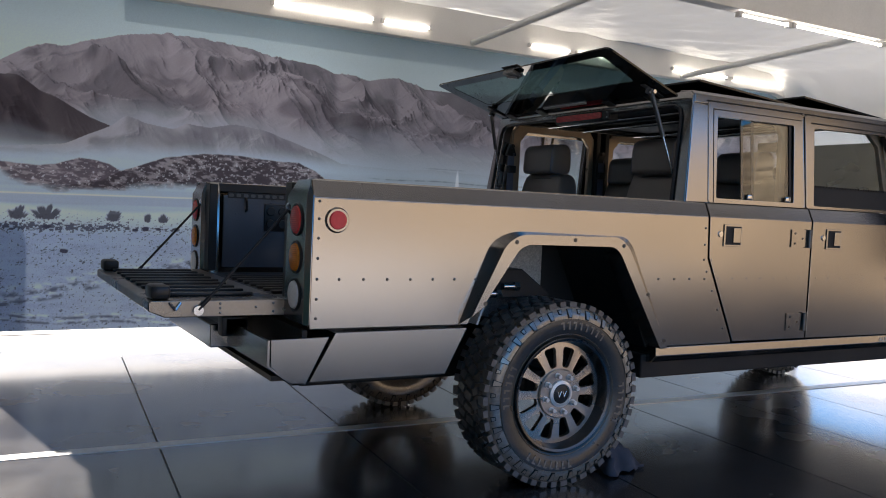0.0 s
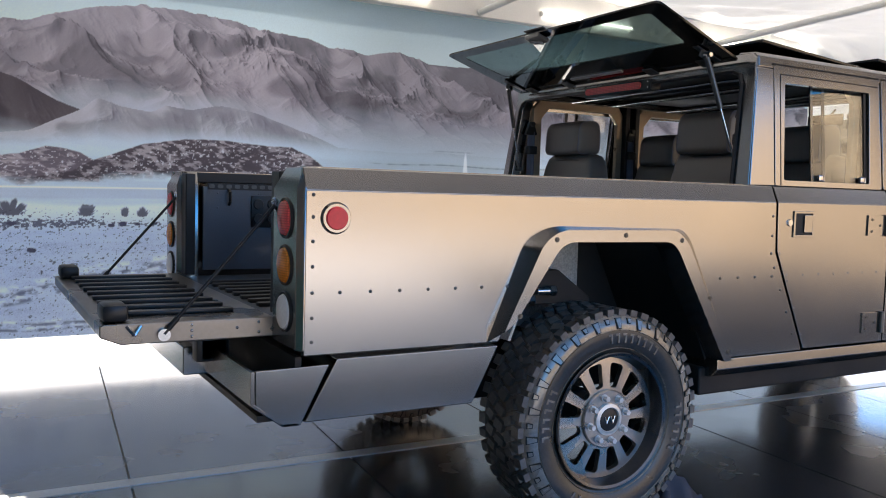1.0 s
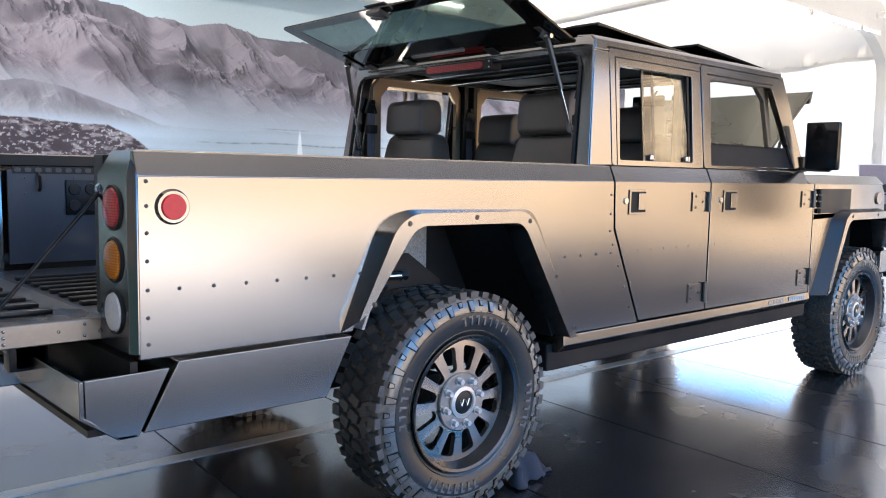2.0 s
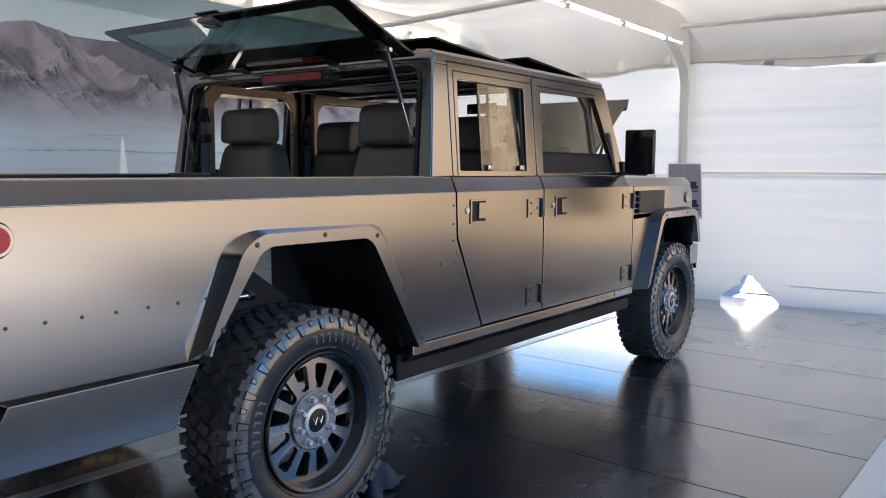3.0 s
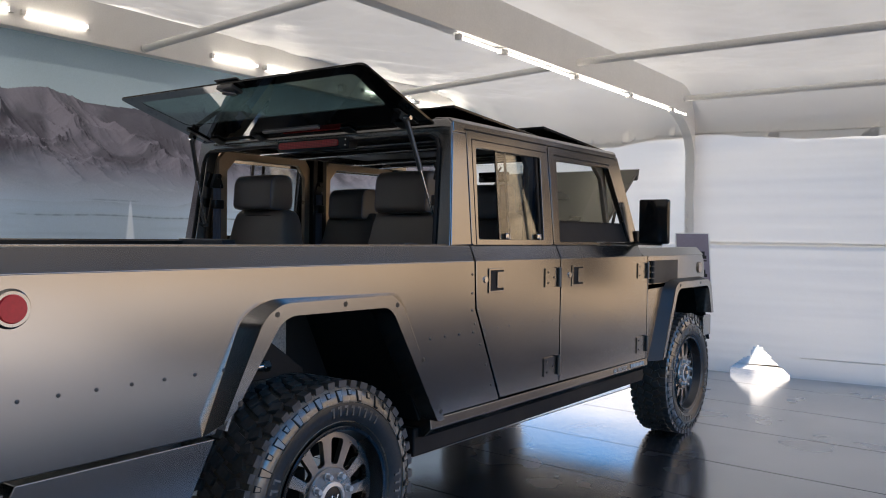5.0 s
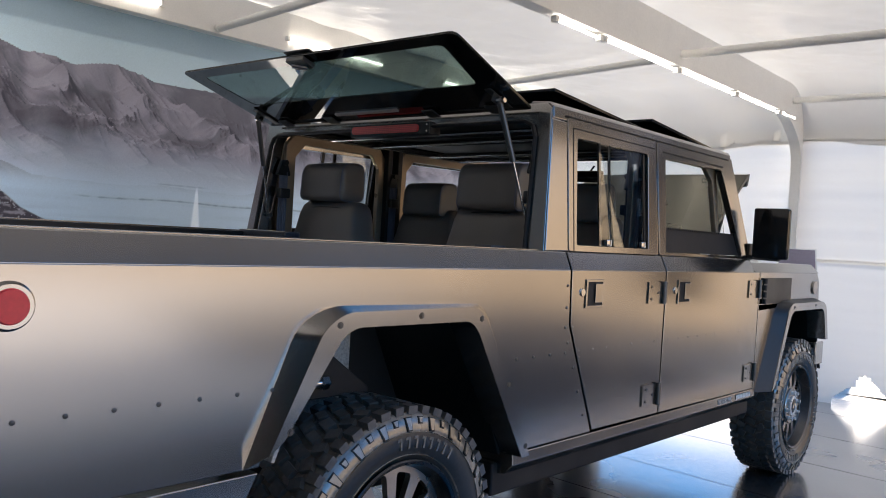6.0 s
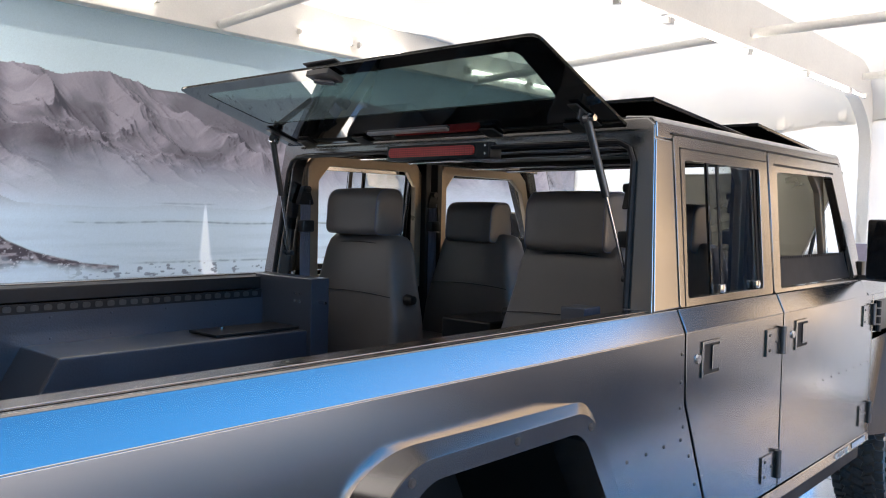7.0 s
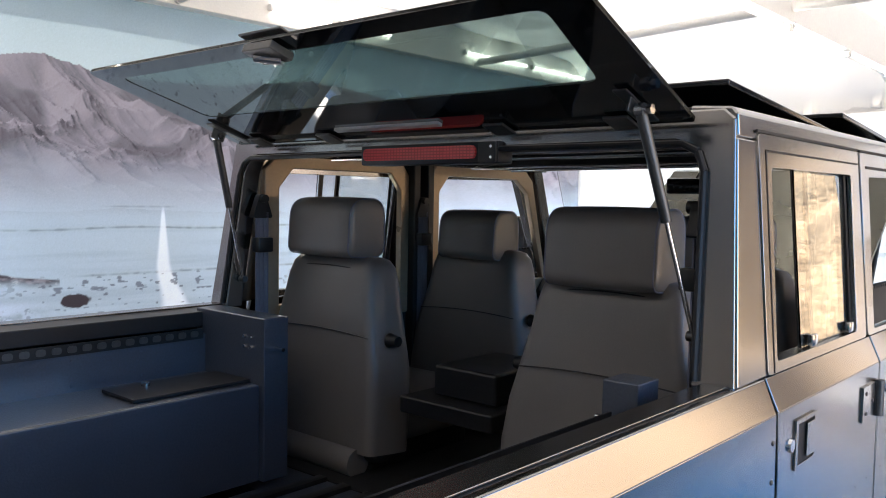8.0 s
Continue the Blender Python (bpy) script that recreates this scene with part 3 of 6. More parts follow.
def front_wall():
    grid = []
    for z in np.linspace(-0.02, 2.62, 155):
        row = []
        for y in np.linspace(NEAR_Y, MURAL_Y + 0.25, 280):
            w = 0.02 * noise.noise((y * 0.8, z * 1.2, 4)) + 0.012 * math.sin(z * 9 + 1.5 * math.sin(y)) * math.exp(-((z - 2.3) / 0.35) ** 2)
            w += 0.005 * noise.noise((y * 0.45, z * 10, 21)) + 0.003 * noise.noise((y * 0.9 + z, z * 24, 22)) * (0.3 + 0.7 * max(0, -y / 2.3))
            w -= 0.03 * math.exp(-((z - 1.34) / 0.02) ** 2)
            row.append((front_x(y) + w * min(1, max(0, 2.62 - z) * 8), y, z))
        grid.append(row)
    ob = wrinkled_sheet("wall_front", grid, "white tent end wall of taut fabric with a seam", M_WALLFABRIC)
    # an opening hidden by the truck is added to brighten the floor; one wall foot is pulled aside
    gap = [(-0.30, -0.1), (-0.303, 0.05), (-0.36, 0.10), (-0.42, 0.155), (-0.495, 0.19), (-0.52, 0.28), (-0.565, 0.30), (-0.60, 0.295), (-0.735, 0.150), (-0.88, 0.015), (-0.885, -0.1)]
    bm = B()
    bm.from_mesh(ob.data)
    mids = [(f, f.calc_center_median()) for f in bm.faces]
    gone = [f for f, q in mids if 0.45 < q.y < 2.7 and q.z < 1.30 or inside(q.y, q.z, gap)]
    bmesh.ops.delete(bm, geom=gone, context="FACES")
    bm.to_mesh(ob.data)
    bm.free()
    bm = B()
    tube(bm, (front_x(0.42) - 0.03, 0.42, 1.31), (front_x(2.73) - 0.03, 2.73, 1.31), 0.045, seg=16)
    solid("rolled_sheet", bm, M_WALLFABRIC, "rolled white sheet added over the opening hidden behind the truck", "tent fabric", kind="structure")
    for z, r, sag, end in ((2.52, 0.006, 0.03, 0.2), (1.355, 0.010, 0.0, 0.2), (0.22, 0.006, 0.01, -0.98)):
        bm = B()
        pipe(bm, [(front_x(y) - 0.012, y, z - sag * math.sin((y - 0.1) * 1.1) ** 2) for y in np.linspace(NEAR_Y, end, 24)], r, 8)
        solid("wall_seam", bm, M_WALLFABRIC, "welded seam across the white end wall", "seam", kind="structure")


front_wall()


def beam(name, y, up):
    """A white box beam along the tent with bent column ends, lamp tubes on its lower edge."""
    t = thing(name, "white enamelled steel tent beam bending into its column", "tent frame", kind="structure")
    bm = B()
    slab(bm, rounded([(-2.65, 2.675 + up), (5.88, 2.71 + up), (6.32, 2.45 + up), (6.34, 0.0), (6.46, 0.0), (6.46, 2.60 + up), (6.14, 3.0 + up), (-2.65, 3.02 + up)], [0, 0.2, 0.25, 0, 0, 0.3, 0.3, 0], 6), "y", y - 0.05, y + 0.05)
    part("box_section", bm, M_TENTPIPE, t, bevel=0.006)
    bm = B()
    for x in (6.40,):
        for z in (2.22, 1.9, 2.55):
            tube(bm, (x, y - 0.056, z), (x, y - 0.048, z), 0.012, seg=8)
    part("bolt", bm, M_STEEL, t)
    return t


def emitter(name, colour, strength):
    m = material(name, colour, 0.4)
    p = m.node_tree.nodes["Principled BSDF"]
    p.inputs["Emission Color"].default_value = (*colour, 1)
    p.inputs["Emission Strength"].default_value = strength
    return m


M_LED = emitter("lamp_tube", (1.0, 0.97, 0.9), 2.8)
M_LED.cycles.emission_sampling = "NONE"
beam("tent_frame_middle", 0.145, 0.0)
beam("tent_frame_back", MURAL_Y - 0.06, 0.12)


def lamp_tube(x0, x1, y, z):
    t = thing("lamp_tube", "slim lit white tube lamp on a tent beam", "tube lamp", group="tube lamps on the beams")
    bm = B()
    tube(bm, (x0 + 0.02, y, z), (x1 - 0.02, y, z), 0.009, seg=10)
    part("tube", bm, M_LED, t)
    for x in (x0, x1 - 0.03):
        bm = B()
        box(bm, x, x + 0.03, y - 0.018, y + 0.018, z - 0.018, z + 0.018)
        part("end_cap", bm, M_TENTPIPE, t)


for x0, x1 in ((2.03, 2.55), (2.57, 3.60), (3.62, 4.64), (4.66, 5.64), (5.66, 6.08)):
    lamp_tube(x0, x1, 0.100, 2.640 + 0.009 * x0)
for x0, x1 in ((-0.42, 0.53), (0.58, 1.09), (2.16, 2.69), (2.74, 3.26), (4.05, 4.92), (4.97, 6.00)):
    lamp_tube(x0, x1, MURAL_Y - 0.13, 2.915)


def purlin(x, z0, y0, y1, z1):
    bm = B()
    tube(bm, (x, y0, z0), (x, y1, z1), 0.03, seg=14)
    tube(bm, (x, y0 - 0.012, z0), (x, y0 + 0.012, z0), 0.034, seg=14)
    solid("purlin_tube", bm, M_TENTPIPE, "white steel tube spanning between two tent beams", "tent tube", group="purlin tubes", kind="structure")


for x, z in ((1.35, 2.77), (3.65, 2.79), (6.0, 2.85)):
    purlin(x, z, 0.14, NEAR_Y, z - 0.035)
for x in (1.54, 4.22, 6.3):
    purlin(x, 2.85, MURAL_Y - 0.13, 0.25, 2.93)


def floor():
    """Black floor boards, a pale joint strip and a bright edge profile."""
    bm = B()
    box(bm, -3.4, 6.75, -2.66, 2.75, -0.06, -0.012)
    ob = link_mesh("floor", bm, M_JOINT)
    ob.matrix_world = FLOOR_TURN
    tagged(ob, "black floor boards of the tent, scuffed and glossy", "floor", kind="structure")
    seams = [-3.4, -2.58, -1.58, -0.60, 0.385, 1.38, 2.20, 2.95, 3.92, 4.86, 5.85, 6.74]
    for x0, x1 in zip(seams, seams[1:]):
        for y0, y1 in ((-2.655, -0.042), (0.042, 2.74)):
            bm = B()
            g = 0.0045
            box(bm, x0 + g, x1 - g, y0, y1, -0.012, 0.0)
            part("board", bm, M_FLOOR, ob, smooth=0)
    bm = B()
    box(bm, -3.4, 6.6, -0.040, 0.040, -0.012, 0.004)
    part("joint_strip", bm, M_STRIP, ob, "pale aluminium joint strip")
    bm = B()
    slab(bm, [(-2.85, -0.07), (-2.85, 0.002), (-2.84, 0.012), (-2.67, 0.012), (-2.66, 0.004), (-2.66, -0.07)], "x", -3.4, 6.7)
    part("edge_profile", bm, M_STRIP, ob, "bright aluminium edge profile")


floor()


def outside():
    bm = B()
    n = 24
    g = [[bm.verts.new((x, y, -0.085)) for x in np.linspace(-90, 90, n)] for y in np.linspace(-90, 90, n)]
    for r in range(n - 1):
        for k in range(n - 1):
            bm.faces.new((g[r][k], g[r][k + 1], g[r + 1][k + 1], g[r + 1][k]))
    solid("ground", bm, M_GROUND, "sunlit dusty concrete ground outside the tent", "ground", kind="structure")
    bm = B()
    slab(bm, [(-3.4, -2.85), (9.5, -2.85), (9.5, -4.5), (3.5, -4.2), (-3.4, -4.0)], "z", -0.083, -0.045)
    solid("carpet", bm, M_CARPET, "dark grey carpet along the open side of the tent", "carpet", kind="structure", at=FLOOR_TURN)
    # unseen dark road, added to darken what the doors reflect
    bm = B()
    slab(bm, [(4.0, -11.6), (3.2, -6.4), (4.2, -3.2), (45, -3.2), (45, -11.6)], "z", -0.084, -0.078)
    solid("road", bm, M_ASPHALT, "dark asphalt sheet out of view, added to darken the doors' reflection", "road", kind="structure")
    # hillside: a long slope that curves round the open side
    bm = B()
    g = []
    for j in range(36):
        row = []
        for i in range(90):
            a = radians(-75 + 160 * i / 89)
            side = math.degrees(a)
            near = 17 - 5 * min(1, max(0, (side - 40) / 25))
            r = near + (62 - near) * (j / 35) ** 1.3
            steep = 15.0 * min(1, max(0.25, (side + 15) / 40))
            z = -0.2 + (r - near) / (62 - near) * 62 * math.tan(radians(steep)) + (1.0 * noise.noise((a * 9, r * 0.15, 1)) + 0.35 * noise.noise((a * 40, r * 0.5, 5))) * min(1, (r - near) / 6)
            row.append(bm.verts.new((1.0 + r * math.sin(a), -0.9 - r * math.cos(a), z)))
        g.append(row)
    for j in range(35):
        for i in range(89):
            bm.faces.new((g[j][i], g[j][i + 1], g[j + 1][i + 1], g[j + 1][i]))
    # unseen white sheet, added to cover the sky beyond the roof's back edge
    bm2 = B()
    rg = [[bm2.verts.new((x, 3.55 + 0.02 * math.sin(x * 5), z)) for x in np.linspace(3.0, 9.5, 30)] for z in np.linspace(2.9, 3.95, 6)]
    for a, b in zip(rg, rg[1:]):
        for i in range(29):
            bm2.faces.new((a[i], a[i + 1], b[i + 1], b[i]))
    solid("sky_screen", bm2, M_FABRIC, "unseen white fabric sheet above the roof's back edge, added to cover the sky", "tent fabric", kind="structure")
    solid("hillside", bm, M_HILL, "sunlit hillside of dry yellow grass across from the tent", "hillside", kind="structure")

    # unseen dark cloth fascia along the open side, raised to darken the body's reflections
    bm3 = B()
    rg = [[bm3.verts.new((x, -3.0 + 0.03 * math.sin(x * 3.1) * (4.1 - z), z)) for x in np.linspace(-4.5, 9.5, 60)] for z in np.linspace(2.65, 4.9, 6)]
    for a, b in zip(rg, rg[1:]):
        for i in range(59):
            bm3.faces.new((a[i], a[i + 1], b[i + 1], b[i]))
    f = solid("fascia", bm3, M_FASCIA, "unseen dark cloth fascia along the open side, darkening reflections", "fascia", kind="structure")
    f.modifiers.new("thickness", "SOLIDIFY").thickness = 0.006
    # navy cloth out of view, added to catch the rear flare's reflection
    bm3 = B()
    rg = [[bm3.verts.new((-2.66 - 0.02 * math.sin(y * 4) * (4.3 - z), y, z)) for y in np.linspace(-2.3, 3.25, 30)] for z in np.linspace(3.0, 4.3, 6)]
    for a, b in zip(rg, rg[1:]):
        for i in range(29):
            bm3.faces.new((a[i], a[i + 1], b[i + 1], b[i]))
    f = solid("end_screen", bm3, M_NAVYSCREEN, "unseen navy cloth over the tent's end, added to darken reflections", "fascia", kind="structure")
    f.modifiers.new("thickness", "SOLIDIFY").thickness = 0.006

    # pale concrete bank added beyond the end wall, to whiten what the floor reflects
    bm = B()
    g = [[bm.verts.new((7.6 + 9 * a, y, -0.08 + 3.4 * a ** 1.2 + 0.05 * noise.noise((a * 6, y, 2)))) for y in np.linspace(-1.2, 9, 16)] for a in np.linspace(0, 1, 14)]
    for r, q in zip(g, g[1:]):
        for i in range(15):
            bm.faces.new((r[i], r[i + 1], q[i + 1], q[i]))
    solid("bank_reflector", bm, M_GROUND, "pale concrete bank beyond the tent, added to whiten floor reflections", "bank", kind="structure")
    # second added bank: covers blue sky in the floor's reflection under the mural
    bm = B()
    g = [[bm.verts.new((x, 4.4 + 9 * a, -0.08 + 3.2 * a ** 1.2 + 0.05 * noise.noise((a * 6, x, 4)))) for x in np.linspace(-9, 7.5, 20)] for a in np.linspace(0, 1, 14)]
    for r, q in zip(g, g[1:]):
        for i in range(19):
            bm.faces.new((r[i], r[i + 1], q[i + 1], q[i]))
    solid("bank_reflector_back", bm, M_GROUND, "pale concrete bank behind the mural, added to whiten floor reflections", "bank", kind="structure")
    # navy wall behind the camera, added to darken what the flares reflect
    bm = B()
    box(bm, -9, -1.8, -7.2, -7.0, -0.09, 5.2)
    solid("wall_navy_screen", bm, M_NAVYSCREEN, "plain navy cloth wall out of view, added to darken the flare's reflection", "wall", kind="structure")
    # the roof sheet turns down behind the back beam
    bm = B()
    rg = [[bm.verts.new((x, MURAL_Y + 0.24 + 0.015 * math.sin(x * 3.7) * (3.2 - z), z if z < 3.0 else roof_height(x, MURAL_Y + 0.25))) for x in np.linspace(-1.6, FRONT_X, 90)] for z in np.linspace(2.88, 3.05, 5)]
    for a, b in zip(rg, rg[1:]):
        for i in range(89):
            bm.faces.new((a[i], a[i + 1], b[i + 1], b[i]))
    solid("roof_skirt", bm, M_WALLFABRIC, "white roof fabric turned down behind the mural", "tent fabric", kind="structure")

    # unseen teal wall, added to keep the tail post's reflection teal
    bm = B()
    box(bm, -7.0, -2.75, 5.0, 5.15, -0.085, 3.2)
    solid("wall_teal_screen", bm, M_TEAL, "plain teal wall out of view, added to tint the tail post's reflection", "wall", kind="structure")
    # low teal block out of view, added for the tail post to reflect
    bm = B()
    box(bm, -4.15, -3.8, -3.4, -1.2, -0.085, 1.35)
    solid("wall_low", bm, M_TEAL, "low teal wall out of view, added to tint reflections", "wall", kind="structure", bevel=0.01)
    # taupe wall out of view, added to set what rear-facing metal reflects
    bm = B()
    box(bm, -4.4, -4.2, -7, 5.5, -0.09, 7.5)
    solid("wall_left", bm, M_NAVY, "plain taupe cloth wall out of view, added to tone rear reflections", "wall", kind="structure")


outside()

# ---- the pickup truck (u forward from the rear axle, v to its left, z up) ----
truck = thing("pickup_truck", "boxy bare-metal pickup truck, tailgate lowered and rear glass raised", "pickup truck", pose(0, 0.02, 0))
W = 0.92


def mirror(s, pts):
    return [(p[0], p[1] * s, *p[2:]) for p in pts]


def rivets(spots, v, s, parent, mat=M_BODY, r=0.005, name="rivet"):
    """Low domed rivet heads on a side face."""
    me = None
    for u, z in spots:
        if me is None:
            bm = B()
            lathe(bm, [(r, 0), (r * 0.9, -r * 0.28), (r * 0.5, -r * 0.46), (0.0005, -r * 0.5)], seg=10)
            ob = link_mesh(name, bm, mat)
            me = ob.data
        else:
            ob = new(name, me)
        ob.location = (u, v, z)
        if s > 0:
            ob.rotation_euler = (0, 0, math.pi)
        ob.parent = parent


def bed_side(s):
    bm = B()
    out = [(-1.226, 0.770), (-0.53, 0.770), (-0.34, 1.145), (0.26, 1.145), (0.50, 0.632), (1.043, 0.632), (0.842, 1.066), (0.832, 1.277), (-1.226, 1.277)]
    slab(bm, out, "y", s * (W - 0.02), s * W)
    # sloped shoulder and flat rail
    prof = [(W, 1.274), (W - 0.028, 1.345), (W - 0.045, 1.345), (W - 0.045, 1.266), (W - 0.02, 1.266)]
    slab(bm, [(s * v, z) for v, z in prof], "x", -1.226, 0.832)
    p = part("bed_side_panel", bm, M_BODY, truck, "brushed satin grey-bronze metal side panel with rivets", bevel=0.004)
    spots = [(-1.202, z) for z in (0.813, 0.887, 0.964, 1.044, 1.121, 1.195, 1.262)]
    spots += [(-1.113 + 0.1017 * k, 0.963) for k in range(7)]
    spots += [(0.52 + 0.1017 * k, 0.963) for k in range(4)]
    spots += [(0.815, z) for z in (1.06, 1.135, 1.218)] + [(0.838 + 0.0455 * k, 1.0 - 0.097 * k) for k in range(4)]
    rivets(spots, s * W, s, p, M_STEEL, 0.006)
    # inner rail, black
    bm = B()
    box(bm, -1.21, 0.70, *sorted((s * (W - 0.034), s * (W - (0.10 if s < 0 else 0.20)))), 1.278 if s < 0 else 1.295, 1.343)
    rail = part("bed_rail", bm, M_BLACK, truck, "black rail along the bed with a metal cap", bevel=0.004)
    bm = B()
    box(bm, -1.21, 0.70, *sorted((s * (W - 0.049), s * (W - 0.099))), 1.343, 1.348)
    part("rail_cap", bm, M_BODY, rail, "flat metal rail cap", bevel=0.0015)
    bm = B()
    slab(bm, [(-1.12, 0.871), (-0.50, 0.871), (-0.34, 1.148), (0.55, 1.148), (0.55, 0.871), (0.74, 0.871), (0.74, 1.278), (-1.12, 1.278)], "y", s * (W - 0.20), s * (W - 0.215))
    part("bed_inner_wall", bm, M_LINER, truck, "dark textured bed liner wall", bevel=0.003)
    # wheel well box in the bed
    bm = B()
    slab(bm, [(-0.50, 0.871), (-0.34, 1.158), (0.56, 1.158), (0.56, 0.871), (0.548, 0.871), (0.548, 1.145), (-0.33, 1.145), (-0.486, 0.871)], "y", s * (W - 0.205), s * 0.442)
    slab(bm, [(-0.50, 0.871), (-0.34, 1.158), (0.56, 1.158), (0.56, 0.871)], "y", s * 0.442, s * 0.43)
    part("wheel_box", bm, M_LINER, truck, "dark liner box over the wheel with a lidded hatch", bevel=0.006)
    bm = B()
    box(bm, 0.20, 0.555, *sorted((s * 0.47, s * 0.64)), 1.159, 1.169)
    hatch = part("hatch", bm, M_BLACK, truck, bevel=0.002)
    bm = B()
    tube(bm, (0.305, s * 0.60, 1.169), (0.305, s * 0.60, 1.177), 0.012)
    part("hatch_latch", bm, M_CHROME, hatch, "small chrome latch")
    bm = B()
    vin = 0.41 if s > 0 else 0.675
    box(bm, 0.56, 0.645, *sorted((s * vin, s * (W - 0.166))), 0.871, 1.354)
    post = part("bed_corner_box", bm, M_LINER, truck, "dark box post at the cab opening", bevel=0.004)
    bm = B()
    tube(bm, (0.60, s * vin, 1.263), (0.60, s * (vin - 0.035), 1.263), 0.006)
    part("pin", bm, M_CHROME, post, "bright steel pin")
    for du, dz in ((0.0, 0.0), (0.0, 0.03)):
        for dv in (0.0, 0.03):
            bm = B()
            tube(bm, (0.561, s * (vin + 0.06 + dv), 1.263 + dz), (0.554, s * (vin + 0.06 + dv), 1.263 + dz), 0.005, seg=8)
            part("bolt_head", bm, M_CHROME, post)
    return p


def flare(s, u0, long=True):
    """The trapezoid wheel arch flare, a folded metal strip."""
    base = [(-0.578, 0.770), (-0.435, 1.125), (-0.33, 1.172), (0.30, 1.163), (0.35, 1.12), (0.585, 0.634)]
    outer = [(-0.549, 0.812), (-0.395, 1.118), (-0.325, 1.160), (0.215, 1.160), (0.275, 1.115), (0.545, 0.634)]
    inner = [(-0.503, 0.846), (-0.330, 1.095), (-0.285, 1.118), (0.185, 1.116), (0.225, 1.088), (0.500, 0.634)]
    if not long:
        base = [(-0.765, 0.605), (-0.535, 1.065), (-0.43, 1.118), (0.20, 1.118), (0.27, 1.07), (0.33, 0.85)]
        outer = [(-0.655, 0.605), (-0.455, 1.06), (-0.40, 1.10), (0.18, 1.10), (0.245, 1.06), (0.305, 0.85)]
        inner = [(-0.615, 0.625), (-0.415, 1.03), (-0.37, 1.055), (0.16, 1.055), (0.20, 1.03), (0.26, 0.85)]
    def smoothline(pts):
        return rounded([pts[0], *pts[1:-1], pts[-1]], [0] + [0.06] * (len(pts) - 2) + [0], 4)
    loops = [(smoothline(base), W), (smoothline(outer), W + 0.055), (smoothline(outer), W + 0.06), (smoothline(inner), W + 0.06), (smoothline(inner), W - 0.05)]
    def strip(these):
        bm = B()
        vs = [[bm.verts.new((u0 + u, s * v, z)) for u, z in pts] for pts, v in these]
        for a, b in zip(vs, vs[1:]):
            for i in range(len(a) - 1):
                bm.faces.new((a[i], a[i + 1], b[i + 1], b[i]))
        if len(vs) > 2:
            for i in (0, -1):
                bm.faces.new([v[i] for v in vs])
        return bm
    f = part("wheel_arch_flare", strip(loops if long else loops[1:]), M_BODY, truck, "folded metal wheel arch flare with bolts")
    if not long:
        # black stands in for the dark surroundings that this metal side reflects
        part("flare_side", strip(loops[:2]), M_BLACK, f, "side of the wheel arch flare, dark reflection put into its black")
    spots = ((-0.487, 0.866), (-0.345, 1.127), (-0.038, 1.142), (0.240, 1.122), (0.402, 0.896), (0.518, 0.672)) if long else ((-0.37, 1.077), (0.02, 1.08))
    for u, z in spots:
        bm = B()
        v = s * (W + 0.060)
        tube(bm, (u0 + u, v, z), (u0 + u, v + s * 0.0012, z), 0.0095, seg=16)
        tube(bm, (u0 + u, v + s * 0.0012, z), (u0 + u, v + s * 0.0030, z), 0.0062, 0.0050, seg=6)
        part("bolt", bm, M_STEEL, f, "flat dark bolt")


def wheel_well(s, u0):
    pts = [(-0.47, 0.766), (-0.33, 1.122), (0.26, 1.122), (0.50, 0.63)]
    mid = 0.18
    def sheet(name, chain, plate, mat, label):
        bm = B()
        a = [bm.verts.new((u0 + u, s * (W - 0.03), z)) for u, z in chain]
        b = [bm.verts.new((u0 + u, s * 0.45, z)) for u, z in chain]
        for i in range(len(chain) - 1):
            bm.faces.new((a[i], a[i + 1], b[i + 1], b[i]))
        bm.faces.new(b + [bm.verts.new((u0 + u, s * 0.45, z)) for u, z in plate])
        ob = part(name, bm, mat, truck, label, smooth=0)
        ob.modifiers.new("thickness", "SOLIDIFY").thickness = 0.01
    # the liner is split at mid: pale speckle behind, near-black ahead
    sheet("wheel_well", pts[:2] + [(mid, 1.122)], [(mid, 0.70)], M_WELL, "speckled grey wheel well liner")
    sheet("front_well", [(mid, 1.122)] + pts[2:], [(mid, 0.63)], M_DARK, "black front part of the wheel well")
    bm = B()
    slab(bm, [(u0 + u, z) for u, z in ((-0.34, 0.913), (-0.31, 0.975), (-0.08, 0.986), (0.08, 0.871), (0.08, 0.85), (-0.34, 0.85))], "y", s * 0.46, s * 0.66)
    bracket = part("suspension_bracket", bm, M_DARK, truck, "black bolted suspension bracket", bevel=0.004)
    for u, z in ((-0.30, 1.0), (-0.25, 1.004), (-0.20, 1.007), (-0.15, 1.01), (-0.10, 1.012)):
        bm = B()
        tube(bm, (u0 + u, s * 0.45, z), (u0 + u, s * 0.464, z), 0.007, seg=8)
        part("bolt", bm, M_STEEL, bracket)
    bm = B()
    for p in ((-0.30, 0.871), (-0.20, 0.905)):
        tube(bm, (p[0] + u0, s * 0.68, p[1]), (p[0] + u0 + 0.06, s * 0.68, p[1]), 0.016)
        tube(bm, (p[0] + u0 + 0.06, s * 0.68, p[1]), (p[0] + u0 + 0.085, s * 0.68, p[1]), 0.023, seg=6)
    part("brake_line_fitting", bm, M_CHROME, truck, "bright brake line fitting")


R_TYRE, RIM_GROW = 0.430, 1.06


